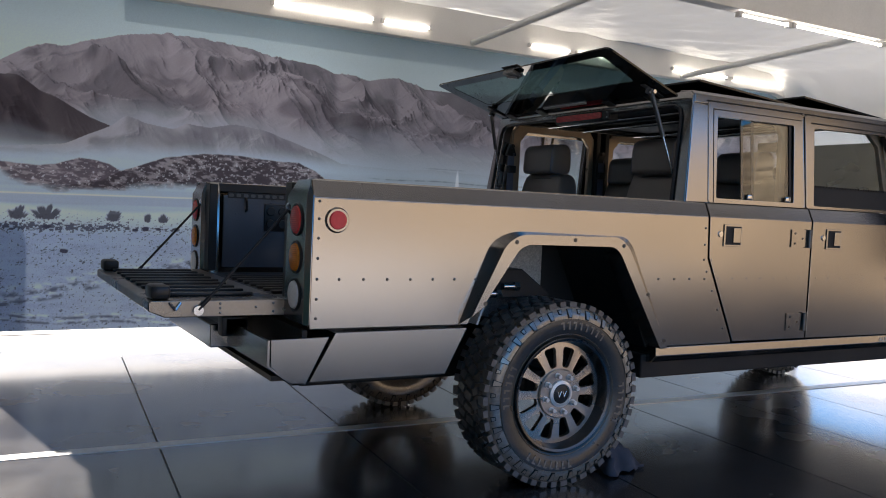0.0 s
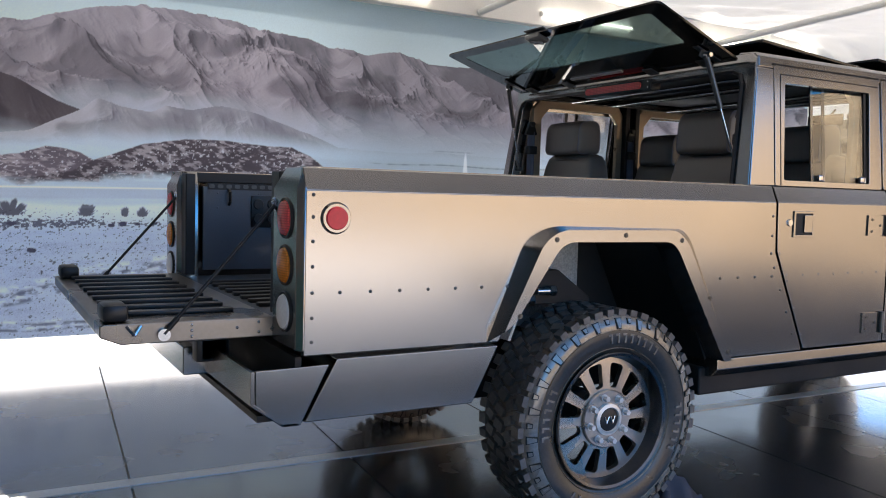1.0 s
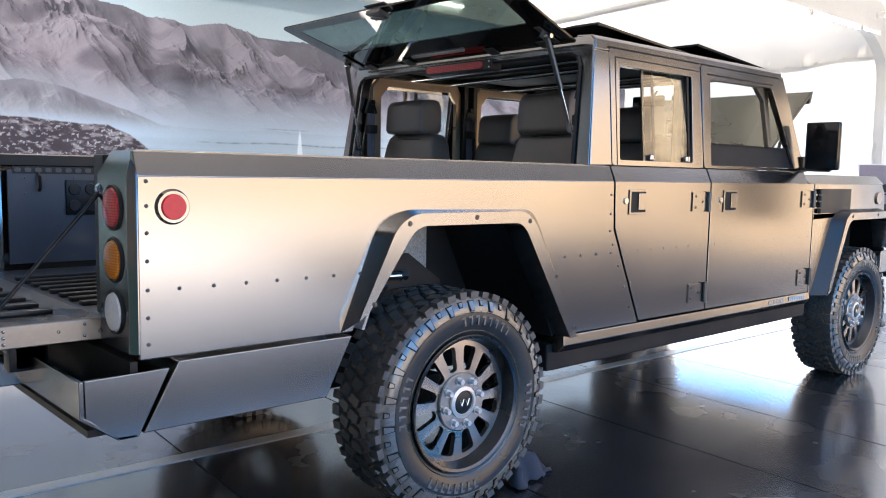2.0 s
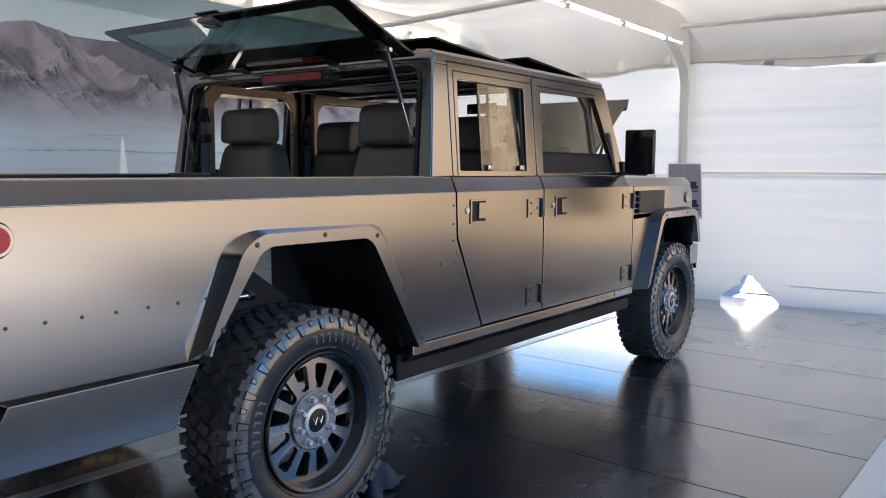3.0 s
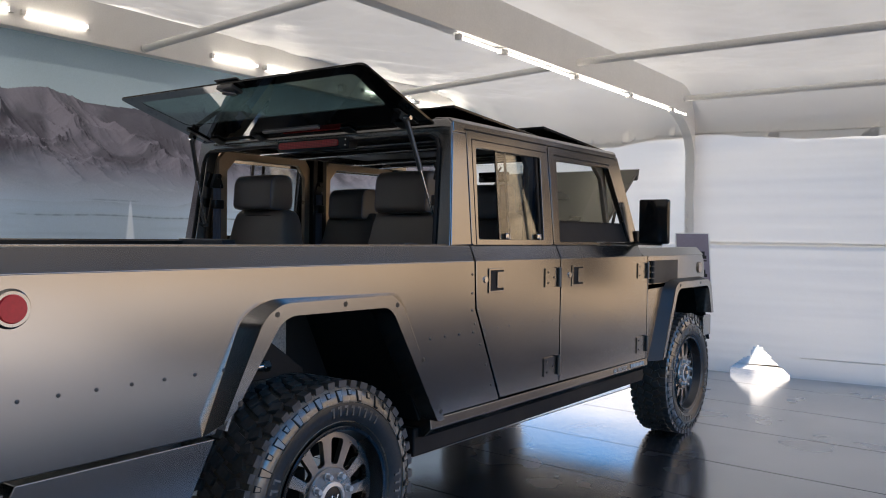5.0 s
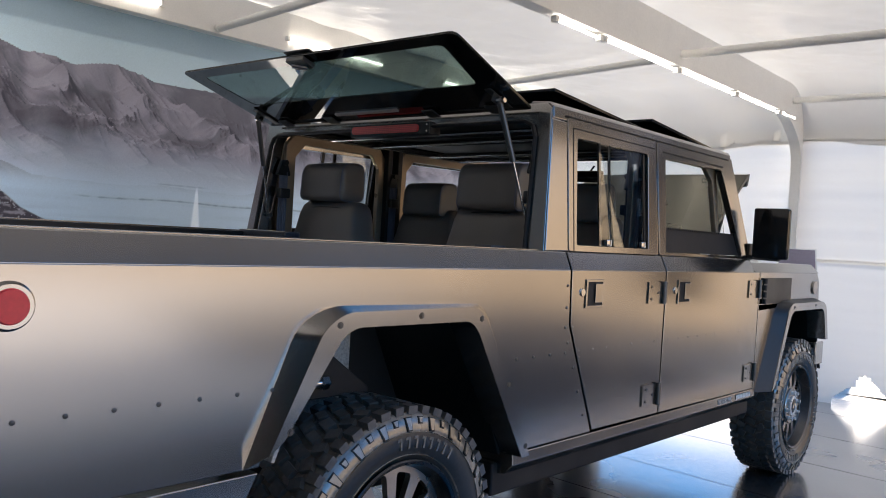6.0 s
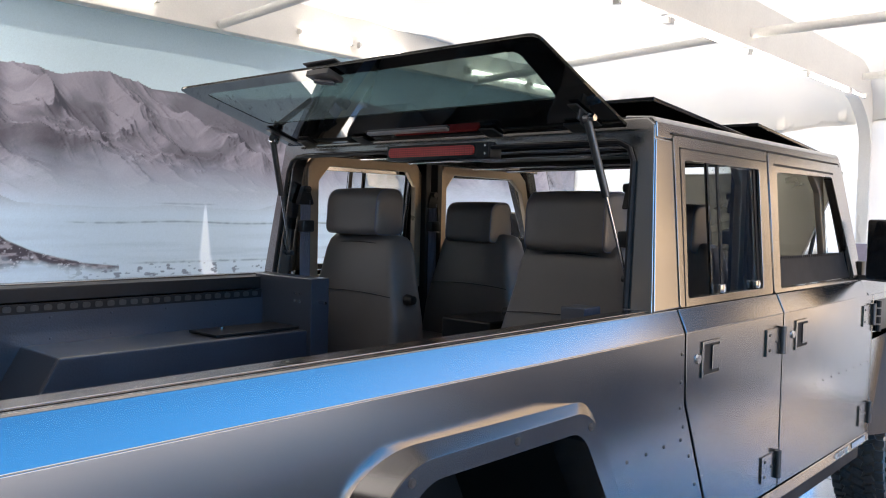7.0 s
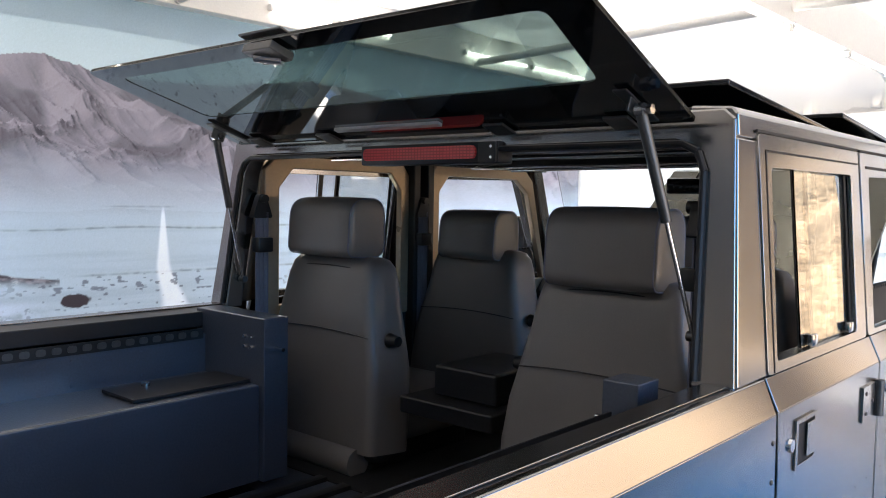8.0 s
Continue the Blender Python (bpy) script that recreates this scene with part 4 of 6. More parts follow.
def tyre_mesh():
    bm = B()
    prof = [(0.254, 0.108), (0.276, 0.124), (0.315, 0.138), (0.36, 0.139), (0.392, 0.130), (0.408, 0.115), (0.412, 0.06), (0.413, 0.0), (0.412, -0.06), (0.408, -0.115), (0.392, -0.130), (0.36, -0.139), (0.315, -0.138), (0.276, -0.124), (0.254, -0.108)]
    lathe(bm, prof, 80)
    return bm


def tread_mesh():
    """The tread blocks and shoulder lugs of a tyre."""
    bm = B()
    k = 46
    for i in range(k):
        for row, (y0, y1) in enumerate(((-0.124, -0.084), (-0.076, -0.034), (-0.026, 0.026), (0.034, 0.076), (0.084, 0.124))):
            w = 2 * math.pi * (i + (0.5 if row % 2 else 0.0)) / k
            m = Matrix.Rotation(-w, 4, "Y") @ Matrix.Translation((0.410, 0, 0)) @ Matrix.Translation((0, (y0 + y1) / 2, 0)) @ Matrix.Rotation(radians((0, 25, -20, -25, 0)[row]), 4, "X")
            h = (y1 - y0) / 2
            box(bm, -0.006, 0.018, -h, h, -0.019 if i % 2 else -0.0155, 0.019 if i % 2 else 0.0155, m)
    return bm


def lug_mesh(grow, proud):
    """Tapered lugs on both shoulders, long and short in turn; grow widens them into dark rims that paint groove shade.
    """
    bm = B()
    k = 46
    for i in range(k):
        for sy in (-1, 1):
            big = i % 2
            w = 2 * math.pi * (i + 0.5) / k
            m = Matrix.Rotation(-w, 4, "Y") @ Matrix.Translation((0.382, sy * 0.1325, 0)) @ Matrix.Rotation(sy * radians(-20), 4, "Z")
            a, b = (-0.024, 0.012) if big else (-0.004, 0.012)
            wi, wo = (0.006, 0.012) if big else (0.005, 0.008)
            a, b, wi, wo = a - grow, b + grow, wi + grow, wo + grow
            pts = [(a, -wi), (b, -wo), (b, wo), (a, wi)]
            lo = [bm.verts.new(m @ Vector((x, -sy * 0.004, z))) for x, z in pts]
            hi = [bm.verts.new(m @ Vector((x, sy * proud, z))) for x, z in pts]
            bm.faces.new(lo)
            bm.faces.new(hi)
            for q in range(4):
                bm.faces.new((lo[q], lo[(q + 1) % 4], hi[(q + 1) % 4], hi[q]))
    return bm


def wheel(u0, s):
    at = Matrix.Translation((u0, s * 0.785, R_TYRE)) @ Matrix.Diagonal((1, -s, 1, 1))
    # s < 0: the outer face looks to -v
    def place(ob, grow=1.0):
        ob.data.transform(at @ Matrix.Diagonal((grow, 1, grow, 1)))
        if s > 0:
            ob.data.flip_normals()
        return ob
    bm = B()
    lathe(bm, [(0.238, -0.112), (0.247, -0.118), (0.250, -0.128), (0.246, -0.132), (0.236, -0.128), (0.230, -0.110), (0.222, -0.075), (0.215, -0.06), (0.213, 0.11), (0.238, 0.115)], 64)
    hub = place(part("wheel", bm, M_RIMDARK, truck, "off-road wheel with twelve-spoke dark alloy rim"), RIM_GROW)
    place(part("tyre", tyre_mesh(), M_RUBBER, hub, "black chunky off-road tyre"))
    tagged(place(part("tread", tread_mesh(), M_TREAD, hub, smooth=0)), "worn grey-black rubber tread blocks and shoulder lugs", kind="stuff")
    tagged(place(part("shoulder", lug_mesh(0.0, 0.0050), M_RUBBER, hub, smooth=0)), "glossy shoulder lugs of the tyre", kind="stuff")
    # these rims stand proud; the shade of the grooves is in their dark colour
    tagged(place(part("groove_shade", lug_mesh(0.0035, 0.0030), M_DARK, hub, smooth=0)), "raised dark rims painted as groove shade round the shoulder lugs", kind="stuff")
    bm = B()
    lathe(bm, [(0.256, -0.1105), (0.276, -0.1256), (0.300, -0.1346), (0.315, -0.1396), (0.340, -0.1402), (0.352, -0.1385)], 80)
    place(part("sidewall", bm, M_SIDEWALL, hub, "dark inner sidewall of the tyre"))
    # raised bead ring, rim guard and plain raised bars in place of the sidewall writing
    bm = B()
    for r, y, w in ((0.281, -0.1275, 0.0035), (0.352, -0.139, 0.0025)):
        lathe(bm, [(r - w, y + 0.002), (r, y - 0.004), (r + w, y + 0.002)], 72)
    place(part("sidewall_ring", bm, M_RUBBER, hub))
    bm = B()
    for a0, count, r0, r1 in ((0.95, 8, 0.304, 0.340), (2.7, 6, 0.306, 0.338), (4.1, 8, 0.304, 0.340), (5.85, 6, 0.306, 0.338)):
        for i in range(count):
            m = Matrix.Rotation(-(a0 + i * 0.105), 4, "Y")
            box(bm, r0, r1, -0.1418, -0.136, -0.008, 0.000, m)
            box(bm, r1 - 0.009, r1, -0.1415, -0.136, -0.008, 0.011, m)
    tagged(place(part("sidewall_relief", bm, M_RUBBER, hub, smooth=0)), "plain raised bars on the tyre sidewall", kind="stuff")
    # spoke disc: a plate with twelve rounded windows
    bm = B()
    n = 12
    inner_r, win0, win1, outer_r = 0.085, 0.114, 0.203, 0.228
    for i in range(n):
        a0, a1 = 2 * math.pi * i / n, 2 * math.pi * (i + 1) / n
        am = (a0 + a1) / 2
        def pt(r, a, y):
            return bm.verts.new((r * math.cos(a), y, r * math.sin(a)))
        seg = 6
        win = []
        wi, wo = 0.0155, 0.0325
        shape = rounded([(win0, -wi), (win1, -wo), (win1, wo), (win0, wi)], [0.012, 0.018, 0.018, 0.012], 4)
        c, sn = math.cos(am), math.sin(am)
        outline = [(r * c - t * sn, r * sn + t * c) for r, t in shape]
        arc = [(inner_r, a0 + (a1 - a0) * k / seg) for k in range(seg + 1)]
        arco = [(outer_r, a1 - (a1 - a0) * k / seg) for k in range(seg + 1)]
        for y, sign in ((-0.088, 1), (-0.066, -1)):
            dish = lambda x, z: y + 0.012 * (math.hypot(x, z) / 0.22) ** 2
            iv = [bm.verts.new((x, dish(x, z), z)) for x, z in outline]
            bottom = [bm.verts.new((r * math.cos(a), dish(r, 0), r * math.sin(a))) for r, a in arc]
            top = [bm.verts.new((r * math.cos(a), dish(r, 0), r * math.sin(a))) for r, a in arco]
            loop = bottom + top
            q = len(shape) // 4
            # bridge window outline to sector edge by angle round the window centre
            cx, cz = 0.158 * c, 0.158 * sn
            ang = lambda v: math.atan2(v.co.z - cz, v.co.x - cx)
            L1, L2 = sorted(iv, key=ang), sorted(loop, key=ang)
            es = [bm.edges.new((L1[k], L1[(k + 1) % len(L1)])) for k in range(len(L1))] + [bm.edges.new((L2[k], L2[(k + 1) % len(L2)])) for k in range(len(L2))]
            bmesh.ops.triangle_fill(bm, use_beauty=True, edges=es)
            win.append(L1)
        for k in range(len(win[0])):
            bm.faces.new((win[0][k], win[0][(k + 1) % len(win[0])], win[1][(k + 1) % len(win[0])], win[1][k]))
    bmesh.ops.remove_doubles(bm, verts=bm.verts, dist=0.0003)
    place(part("rim", bm, M_RIM, hub, "dark alloy twelve-spoke rim", smooth=30), RIM_GROW)
    bm = B()
    lathe(bm, [(0.001, -0.098), (0.103, -0.098), (0.107, -0.094), (0.107, -0.07)], 40)
    place(part("hub_plate", bm, M_RIM, hub), RIM_GROW)
    bm = B()
    lathe(bm, [(0.058, -0.098), (0.058, -0.108), (0.045, -0.112), (0.042, -0.106)], 40)
    place(part("cap_ring", bm, M_SILVER, hub, "bright ring round the hub cap"), RIM_GROW)
    bm = B()
    lathe(bm, [(0.0005, -0.110), (0.034, -0.109), (0.042, -0.105)], 32)
    place(part("hub_cap", bm, M_BLACK, hub), RIM_GROW)
    bm = B()
    for x0, x1 in ((-0.023, -0.0135), (-0.0135, -0.003), (0.003, 0.0135), (0.0135, 0.023)):
        up = 0.013 if x0 in (-0.023, 0.003) else -0.013
        tube(bm, (x0, -0.111, up), (x1, -0.111, -up), 0.0030, seg=6)
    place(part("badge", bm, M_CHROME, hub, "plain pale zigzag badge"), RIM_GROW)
    for i in range(8):
        a = 2 * math.pi * (i + 0.3) / 8
        bm = B()
        x, z = 0.081 * math.cos(a), 0.081 * math.sin(a)
        tube(bm, (x, -0.098, z), (x, -0.122, z), 0.0115, 0.010, seg=6)
        tube(bm, (x, -0.098, z), (x, -0.103, z), 0.014, seg=12)
        place(part("wheel_nut", bm, M_SILVER, hub), RIM_GROW)


bed_side(-1)
bed_side(1)
for s in (-1, 1):
    flare(s, 0.0)
    wheel_well(s, 0.0)
    wheel(0.0, s)
    wheel(3.53, s)
    flare(s, 3.53, False)
    wheel_well(s, 3.53)


def handle_set(s, u, z, door):
    """Recessed paddle handle with a square frame, and a round key cap behind it."""
    v = s * W
    bm = B()
    sq = [(u - 0.066, z - 0.056), (u + 0.066, z - 0.056), (u + 0.066, z + 0.056), (u - 0.066, z + 0.056)]
    inn = [(u - 0.054, z - 0.046), (u + 0.054, z - 0.046), (u + 0.054, z + 0.046), (u - 0.054, z + 0.046)]
    ring(bm, sq, inn, "y", v, v + s * 0.006)
    h = part("handle", bm, M_BODY, door, "square paddle handle with a dark recess", bevel=0.0015)
    bm = B()
    box(bm, u - 0.054, u + 0.054, *sorted((v + s * 0.0005, v + s * 0.002)), z - 0.046, z + 0.046)
    part("recess", bm, M_DARK, door)
    bm = B()
    box(bm, u - 0.002, u + 0.050, *sorted((v + s * 0.003, v + s * 0.009)), z - 0.036, z + 0.040)
    part("paddle", bm, M_BODY, door, bevel=0.002)
    bm = B()
    tube(bm, (u - 0.088, v, z + 0.006), (u - 0.088, v + s * 0.006, z + 0.006), 0.016, 0.014, seg=18)
    part("key_cap", bm, M_CHROME, door, "round chrome lock cap")


def hinge(s, u, z, door):
    v = s * W
    bm = B()
    box(bm, u - 0.152, u - 0.036, *sorted((v, v + s * 0.006)), z - 0.047, z + 0.047)
    part("hinge", bm, M_BODY, door, "square bolted door hinge", smooth=0)
    bm = B()
    tube(bm, (u - 0.018, v + s * 0.010, z - 0.05), (u - 0.018, v + s * 0.010, z + 0.05), 0.013, seg=12)
    box(bm, u - 0.036, u + 0.012, *sorted((v, v + s * 0.005)), z - 0.045, z + 0.045)
    part("hinge_knuckle", bm, M_STEEL, door)
    for du, dz in ((-0.125, 0.027), (-0.125, -0.027), (-0.065, 0.0)):
        bm = B()
        tube(bm, (u + du, v + s * 0.006, z + dz), (u + du, v + s * 0.008, z + dz), 0.006, seg=8)
        part("hinge_screw", bm, M_STEEL, door)


CAB = W - 0.030


def lean(z):
    """Half width of the cab side at a height: it leans in slightly."""
    return CAB - (z - 1.345) * 0.09


def side_frame(s, outer, inner, thick=0.03, push=0.0):
    bm = B()
    n = len(outer)
    def pt(u, z, d):
        return bm.verts.new((u, s * (lean(z) + push - d), z))
    v = [[pt(u, z, d) for u, z in o] for o, d in ((outer, thick), (outer, 0), (inner, 0), (inner, thick))]
    for j in range(4):
        a, b = v[j], v[(j + 1) % 4]
        for i in range(n):
            bm.faces.new((a[i], a[(i + 1) % n], b[(i + 1) % n], b[i]))
    return bm


def pane(s, pts, mat, parent, push=-0.012, name="pane", label=""):
    bm = B()
    lo = [bm.verts.new((u, s * (lean(z) + push), z)) for u, z in pts]
    hi = [bm.verts.new((u, s * (lean(z) + push - 0.004), z)) for u, z in pts]
    bm.faces.new(lo)
    bm.faces.new(hi[::-1])
    for i in range(len(pts)):
        bm.faces.new((lo[i], hi[i], hi[(i + 1) % len(pts)], lo[(i + 1) % len(pts)]))
    ob = part(name, bm, mat, parent, label)
    if mat is M_DARKGLASS or mat is M_TINT:
        ob.visible_shadow = False
    return ob


def doors(s):
    # rear door
    bm = B()
    slab(bm, [(0.852, 1.069), (1.053, 0.638), (1.608, 0.636), (1.608, 1.277), (0.842, 1.277)], "y", s * (W - 0.03), s * W)
    slab(bm, [(s * W, 1.276), (s * CAB, 1.345), (s * (CAB - 0.03), 1.345), (s * (W - 0.03), 1.274)], "x", 0.842, 1.608)
    d = part("rear_door", bm, M_BODY, truck, "flat metal rear door with a sliding window", bevel=0.003)
    handle_set(s, 1.006, 1.185, d)
    hinge(s, 1.597, 1.182, d)
    hinge(s, 1.597, 0.729, d)
    rivets([(0.92 + 0.1025 * k, 0.965) for k in range(7)] + [(0.868, 1.06), (0.925, 0.94), (0.98, 0.82), (1.035, 0.70)], s * W, s, d, r=0.0045)
    fr_o = rounded([(0.850, 1.348), (1.572, 1.348), (1.572, 1.860), (0.860, 1.860)], 0.012, 2)
    fr_i = rounded([(0.905, 1.372), (1.486, 1.372), (1.500, 1.792), (0.926, 1.789)], 0.012, 2)
    part("window_frame", side_frame(s, fr_o, fr_i, 0.035, 0.004), M_BODY, d, bevel=0.002)
    # raised dark strips put the shade of the frame's grooves into colour
    for pts in ([(0.853, 1.861), (1.570, 1.861), (1.570, 1.867), (0.853, 1.867)], [(0.893, 1.822), (1.562, 1.822), (1.562, 1.8265), (0.893, 1.8265)], [(0.882, 1.350), (0.8865, 1.350), (0.8975, 1.8265), (0.893, 1.8265)]):
        pane(s, pts, M_DARK, d, 0.0052, "gap", "dark strip painting the shaded gap round the window frame")
    pane(s, [(1.10, 1.373), (1.480, 1.373), (1.494, 1.790), (1.107, 1.790)], M_DARKGLASS, d)
    pane(s, [(1.19, 1.373), (1.468, 1.373), (1.480, 1.790), (1.197, 1.790)], M_DARKGLASS, d, -0.022)
    for u in (1.105, 1.183, 1.468):
        pane(s, [(u, 1.373), (u + 0.018, 1.373), (u + 0.024, 1.790), (u + 0.006, 1.790)], M_BLACK, d, -0.008 if u > 1.2 else -0.018, "slider_bar", "black slider bar")
    for u in (1.155, 1.445):
        bm = B()
        box(bm, u - 0.02, u + 0.02, *sorted((s * (lean(1.39) + 0.004), s * (lean(1.39) - 0.010))), 1.374, 1.402, bevel=0.004)
        part("window_latch", bm, M_CHROME, d, "small white window latch")
    # front door
    bm = B()
    slab(bm, [(1.620, 0.636), (2.740, 0.630), (2.740, 1.277), (1.620, 1.277)], "y", s * (W - 0.03), s * W)
    slab(bm, [(s * W, 1.276), (s * CAB, 1.345), (s * (CAB - 0.03), 1.345), (s * (W - 0.03), 1.274)], "x", 1.618, 2.66)
    d = part("front_door", bm, M_BODY, truck, "flat metal front door with its window down", bevel=0.003)
    handle_set(s, 1.797, 1.183, d)
    hinge(s, 2.737, 1.186, d)
    hinge(s, 2.737, 0.726, d)
    rivets([(1.67 + 0.1025 * k, 0.965) for k in range(11)], s * W, s, d, r=0.0045)
    fr_o = rounded([(1.590, 1.348), (2.600, 1.348), (2.385, 1.860), (1.590, 1.860)], 0.012, 2)
    fr_i = rounded([(1.652, 1.362), (2.540, 1.362), (2.295, 1.803), (1.668, 1.792)], 0.012, 2)
    part("window_frame", side_frame(s, fr_o, fr_i, 0.035, 0.004), M_BODY, d, bevel=0.002)
    # same dark strips for the shaded grooves of the front frame
    for pts in ([(1.594, 1.861), (2.384, 1.861), (2.382, 1.867), (1.594, 1.867)], [(1.640, 1.815), (2.310, 1.815), (2.307, 1.823), (1.640, 1.823)]):
        pane(s, pts, M_DARK, d, 0.0052, "gap", "dark strip painting the shaded gap round the window frame")
    # black sill panel that fills the foot of the opening, with a beaded top seal
    pane(s, [(1.653, 1.364), (2.538, 1.364), (2.470, 1.470), (1.656, 1.470)], M_DARK, d, -0.016, "sill_panel", "black panel at the foot of the open window")
    bm = B()
    for k in range(34):
        u = 1.665 + k * 0.0235
        box(bm, u, u + 0.015, *sorted((s * (lean(1.472) - 0.030), s * (lean(1.472) - 0.010))), 1.468, 1.477)
    tagged(part("window_seal", bm, M_DARK, d, smooth=0), "beaded black rubber seal along the sill panel", kind="stuff")


doors(-1)
doors(1)


def cab():
    for s in (-1, 1):
        # upper side shell with the two door openings left free
        pill = [
            ("rear_pillar", [(0.698, 1.343), (0.868, 1.346), (0.873, 1.845), (0.760, 1.845)]),
            ("middle_pillar", [(1.575, 1.346), (1.587, 1.346), (1.587, 1.845), (1.575, 1.845)]),
            ("front_pillar", [(2.604, 1.346), (2.680, 1.343), (2.440, 1.880), (2.380, 1.860)]),
        ]
        for name, pts in pill:
            bm = B()
            a = [bm.verts.new((u, s * lean(z), z)) for u, z in pts]
            b = [bm.verts.new((u, s * (lean(z) - 0.06), z)) for u, z in pts]
            bm.faces.new(a)
            bm.faces.new(b[::-1])
            for i in range(4):
                bm.faces.new((a[i], b[i], b[(i + 1) % 4], a[(i + 1) % 4]))
            part(name, bm, M_BODY, truck, bevel=0.006)
        bm = B()
        slab(bm, [(s * lean(1.845), 1.845), (s * lean(1.895), 1.895), (s * (lean(1.90) - 0.012), 1.909), (s * (lean(1.90) - 0.10), 1.915), (s * (lean(1.90) - 0.10), 1.845)], "x", 0.768, 2.425)
        part("roof_side_rail", bm, M_BODY, truck, bevel=0.006)
        # sill
        bm = B()
        slab(bm, [(s * W, 0.628), (s * (W + 0.004), 0.585), (s * (W - 0.03), 0.55), (s * (W - 0.25), 0.52), (s * (W - 0.25), 0.63)], "x", 0.53, 2.76)
        sill = part("sill", bm, M_BODY, truck, "folded metal sill under the doors", bevel=0.004)
        bm = B()
        box(bm, 0.50, 2.85, *sorted((s * (W - 0.06), s * (W - 0.30))), 0.465, 0.585)
        part("underbody_guard", bm, M_DARK, truck, bevel=0.01)
    # rear frame of the cab
    sh = Matrix(((1, 0, 0.125, 0.698 - 0.125 * 1.343), (0, 1, 0, 0), (0, 0, 1, 0), (0, 0, 0, 1)))
    bm = B()
    hoop = [(-0.885, 1.335), (-0.795, 1.335), (-0.775, 1.785), (-0.755, 1.828), (-0.715, 1.842), (0.715, 1.842), (0.755, 1.828), (0.775, 1.785), (0.795, 1.335), (0.885, 1.335), (0.838, 1.885), (0.815, 1.905), (-0.815, 1.905), (-0.838, 1.885)]
    slab(bm, hoop, "x", -0.004, 0.06)
    bmesh.ops.transform(bm, matrix=sh, verts=bm.verts)
    frame_part = part("cab_rear_frame", bm, M_BODY, truck, "folded metal rear frame of the cab opening", bevel=0.005)
    for s in (-1, 1):
        bm = B()
        pts = [Vector((-0.012, s * 0.806, 1.35)), Vector((-0.012, s * 0.787, 1.775)), Vector((-0.012, s * 0.770, 1.816)), Vector((-0.012, s * 0.735, 1.833)), Vector((-0.012, 0, 1.836))]
        pipe(bm, [sh @ q for q in pts], 0.008, 8)
        part("rubber_seal", bm, M_BLACK, frame_part, "black rubber seal")
    # roof
    bm = B()
    box(bm, 0.82, 0.98, -0.72, 0.72, 1.884, 1.918)
    box(bm, 1.60, 1.74, -0.72, 0.72, 1.884, 1.918)
    box(bm, 2.36, 2.50, -0.72, 0.72, 1.884, 1.918)
    part("roof_cross_bars", bm, M_BLACK, truck, bevel=0.006)
    for u0, u1 in ((0.862, 1.60), (1.665, 2.38)):
        bm = B()
        slab(bm, [(u0, 1.966), (u1, 1.908), (u1, 1.922), (u0, 1.980)], "y", -0.78, 0.78)
        part("roof_panel", bm, M_GLOSSBLACK, truck, "dark glass roof panel tilted up at its rear edge", bevel=0.004)
    # interior lining
    bm = B()
    box(bm, 0.90, 2.40, -0.70, 0.70, 1.88, 1.883)
    for u in (1.2, 1.45, 1.95, 2.2):
        box(bm, u, u + 0.02, -0.7, 0.7, 1.853, 1.88)
    part("headliner", bm, M_DARK, truck)
    # windscreen
    bm = B()
    slab(bm, [(2.70, 1.352), (2.50, 1.874), (2.505, 1.876), (2.705, 1.354)], "y", -0.74, 0.74)
    w = part("windscreen", bm, M_DARKGLASS, truck, "clear upright windscreen")
    w.visible_shadow = False
    # cab floor and dash
    bm = B()
    box(bm, 0.74, 2.7, -0.80, 0.80, 0.62, 0.85)
    part("cab_floor", bm, M_DARK, truck)
    bm = B()
    slab(bm, [(2.42, 0.85), (2.40, 1.268), (2.46, 1.331), (2.70, 1.352), (2.70, 0.85)], "y", -0.80, 0.80)
    part("dashboard", bm, M_BLACK, truck, "plain black dashboard", bevel=0.012)


cab()


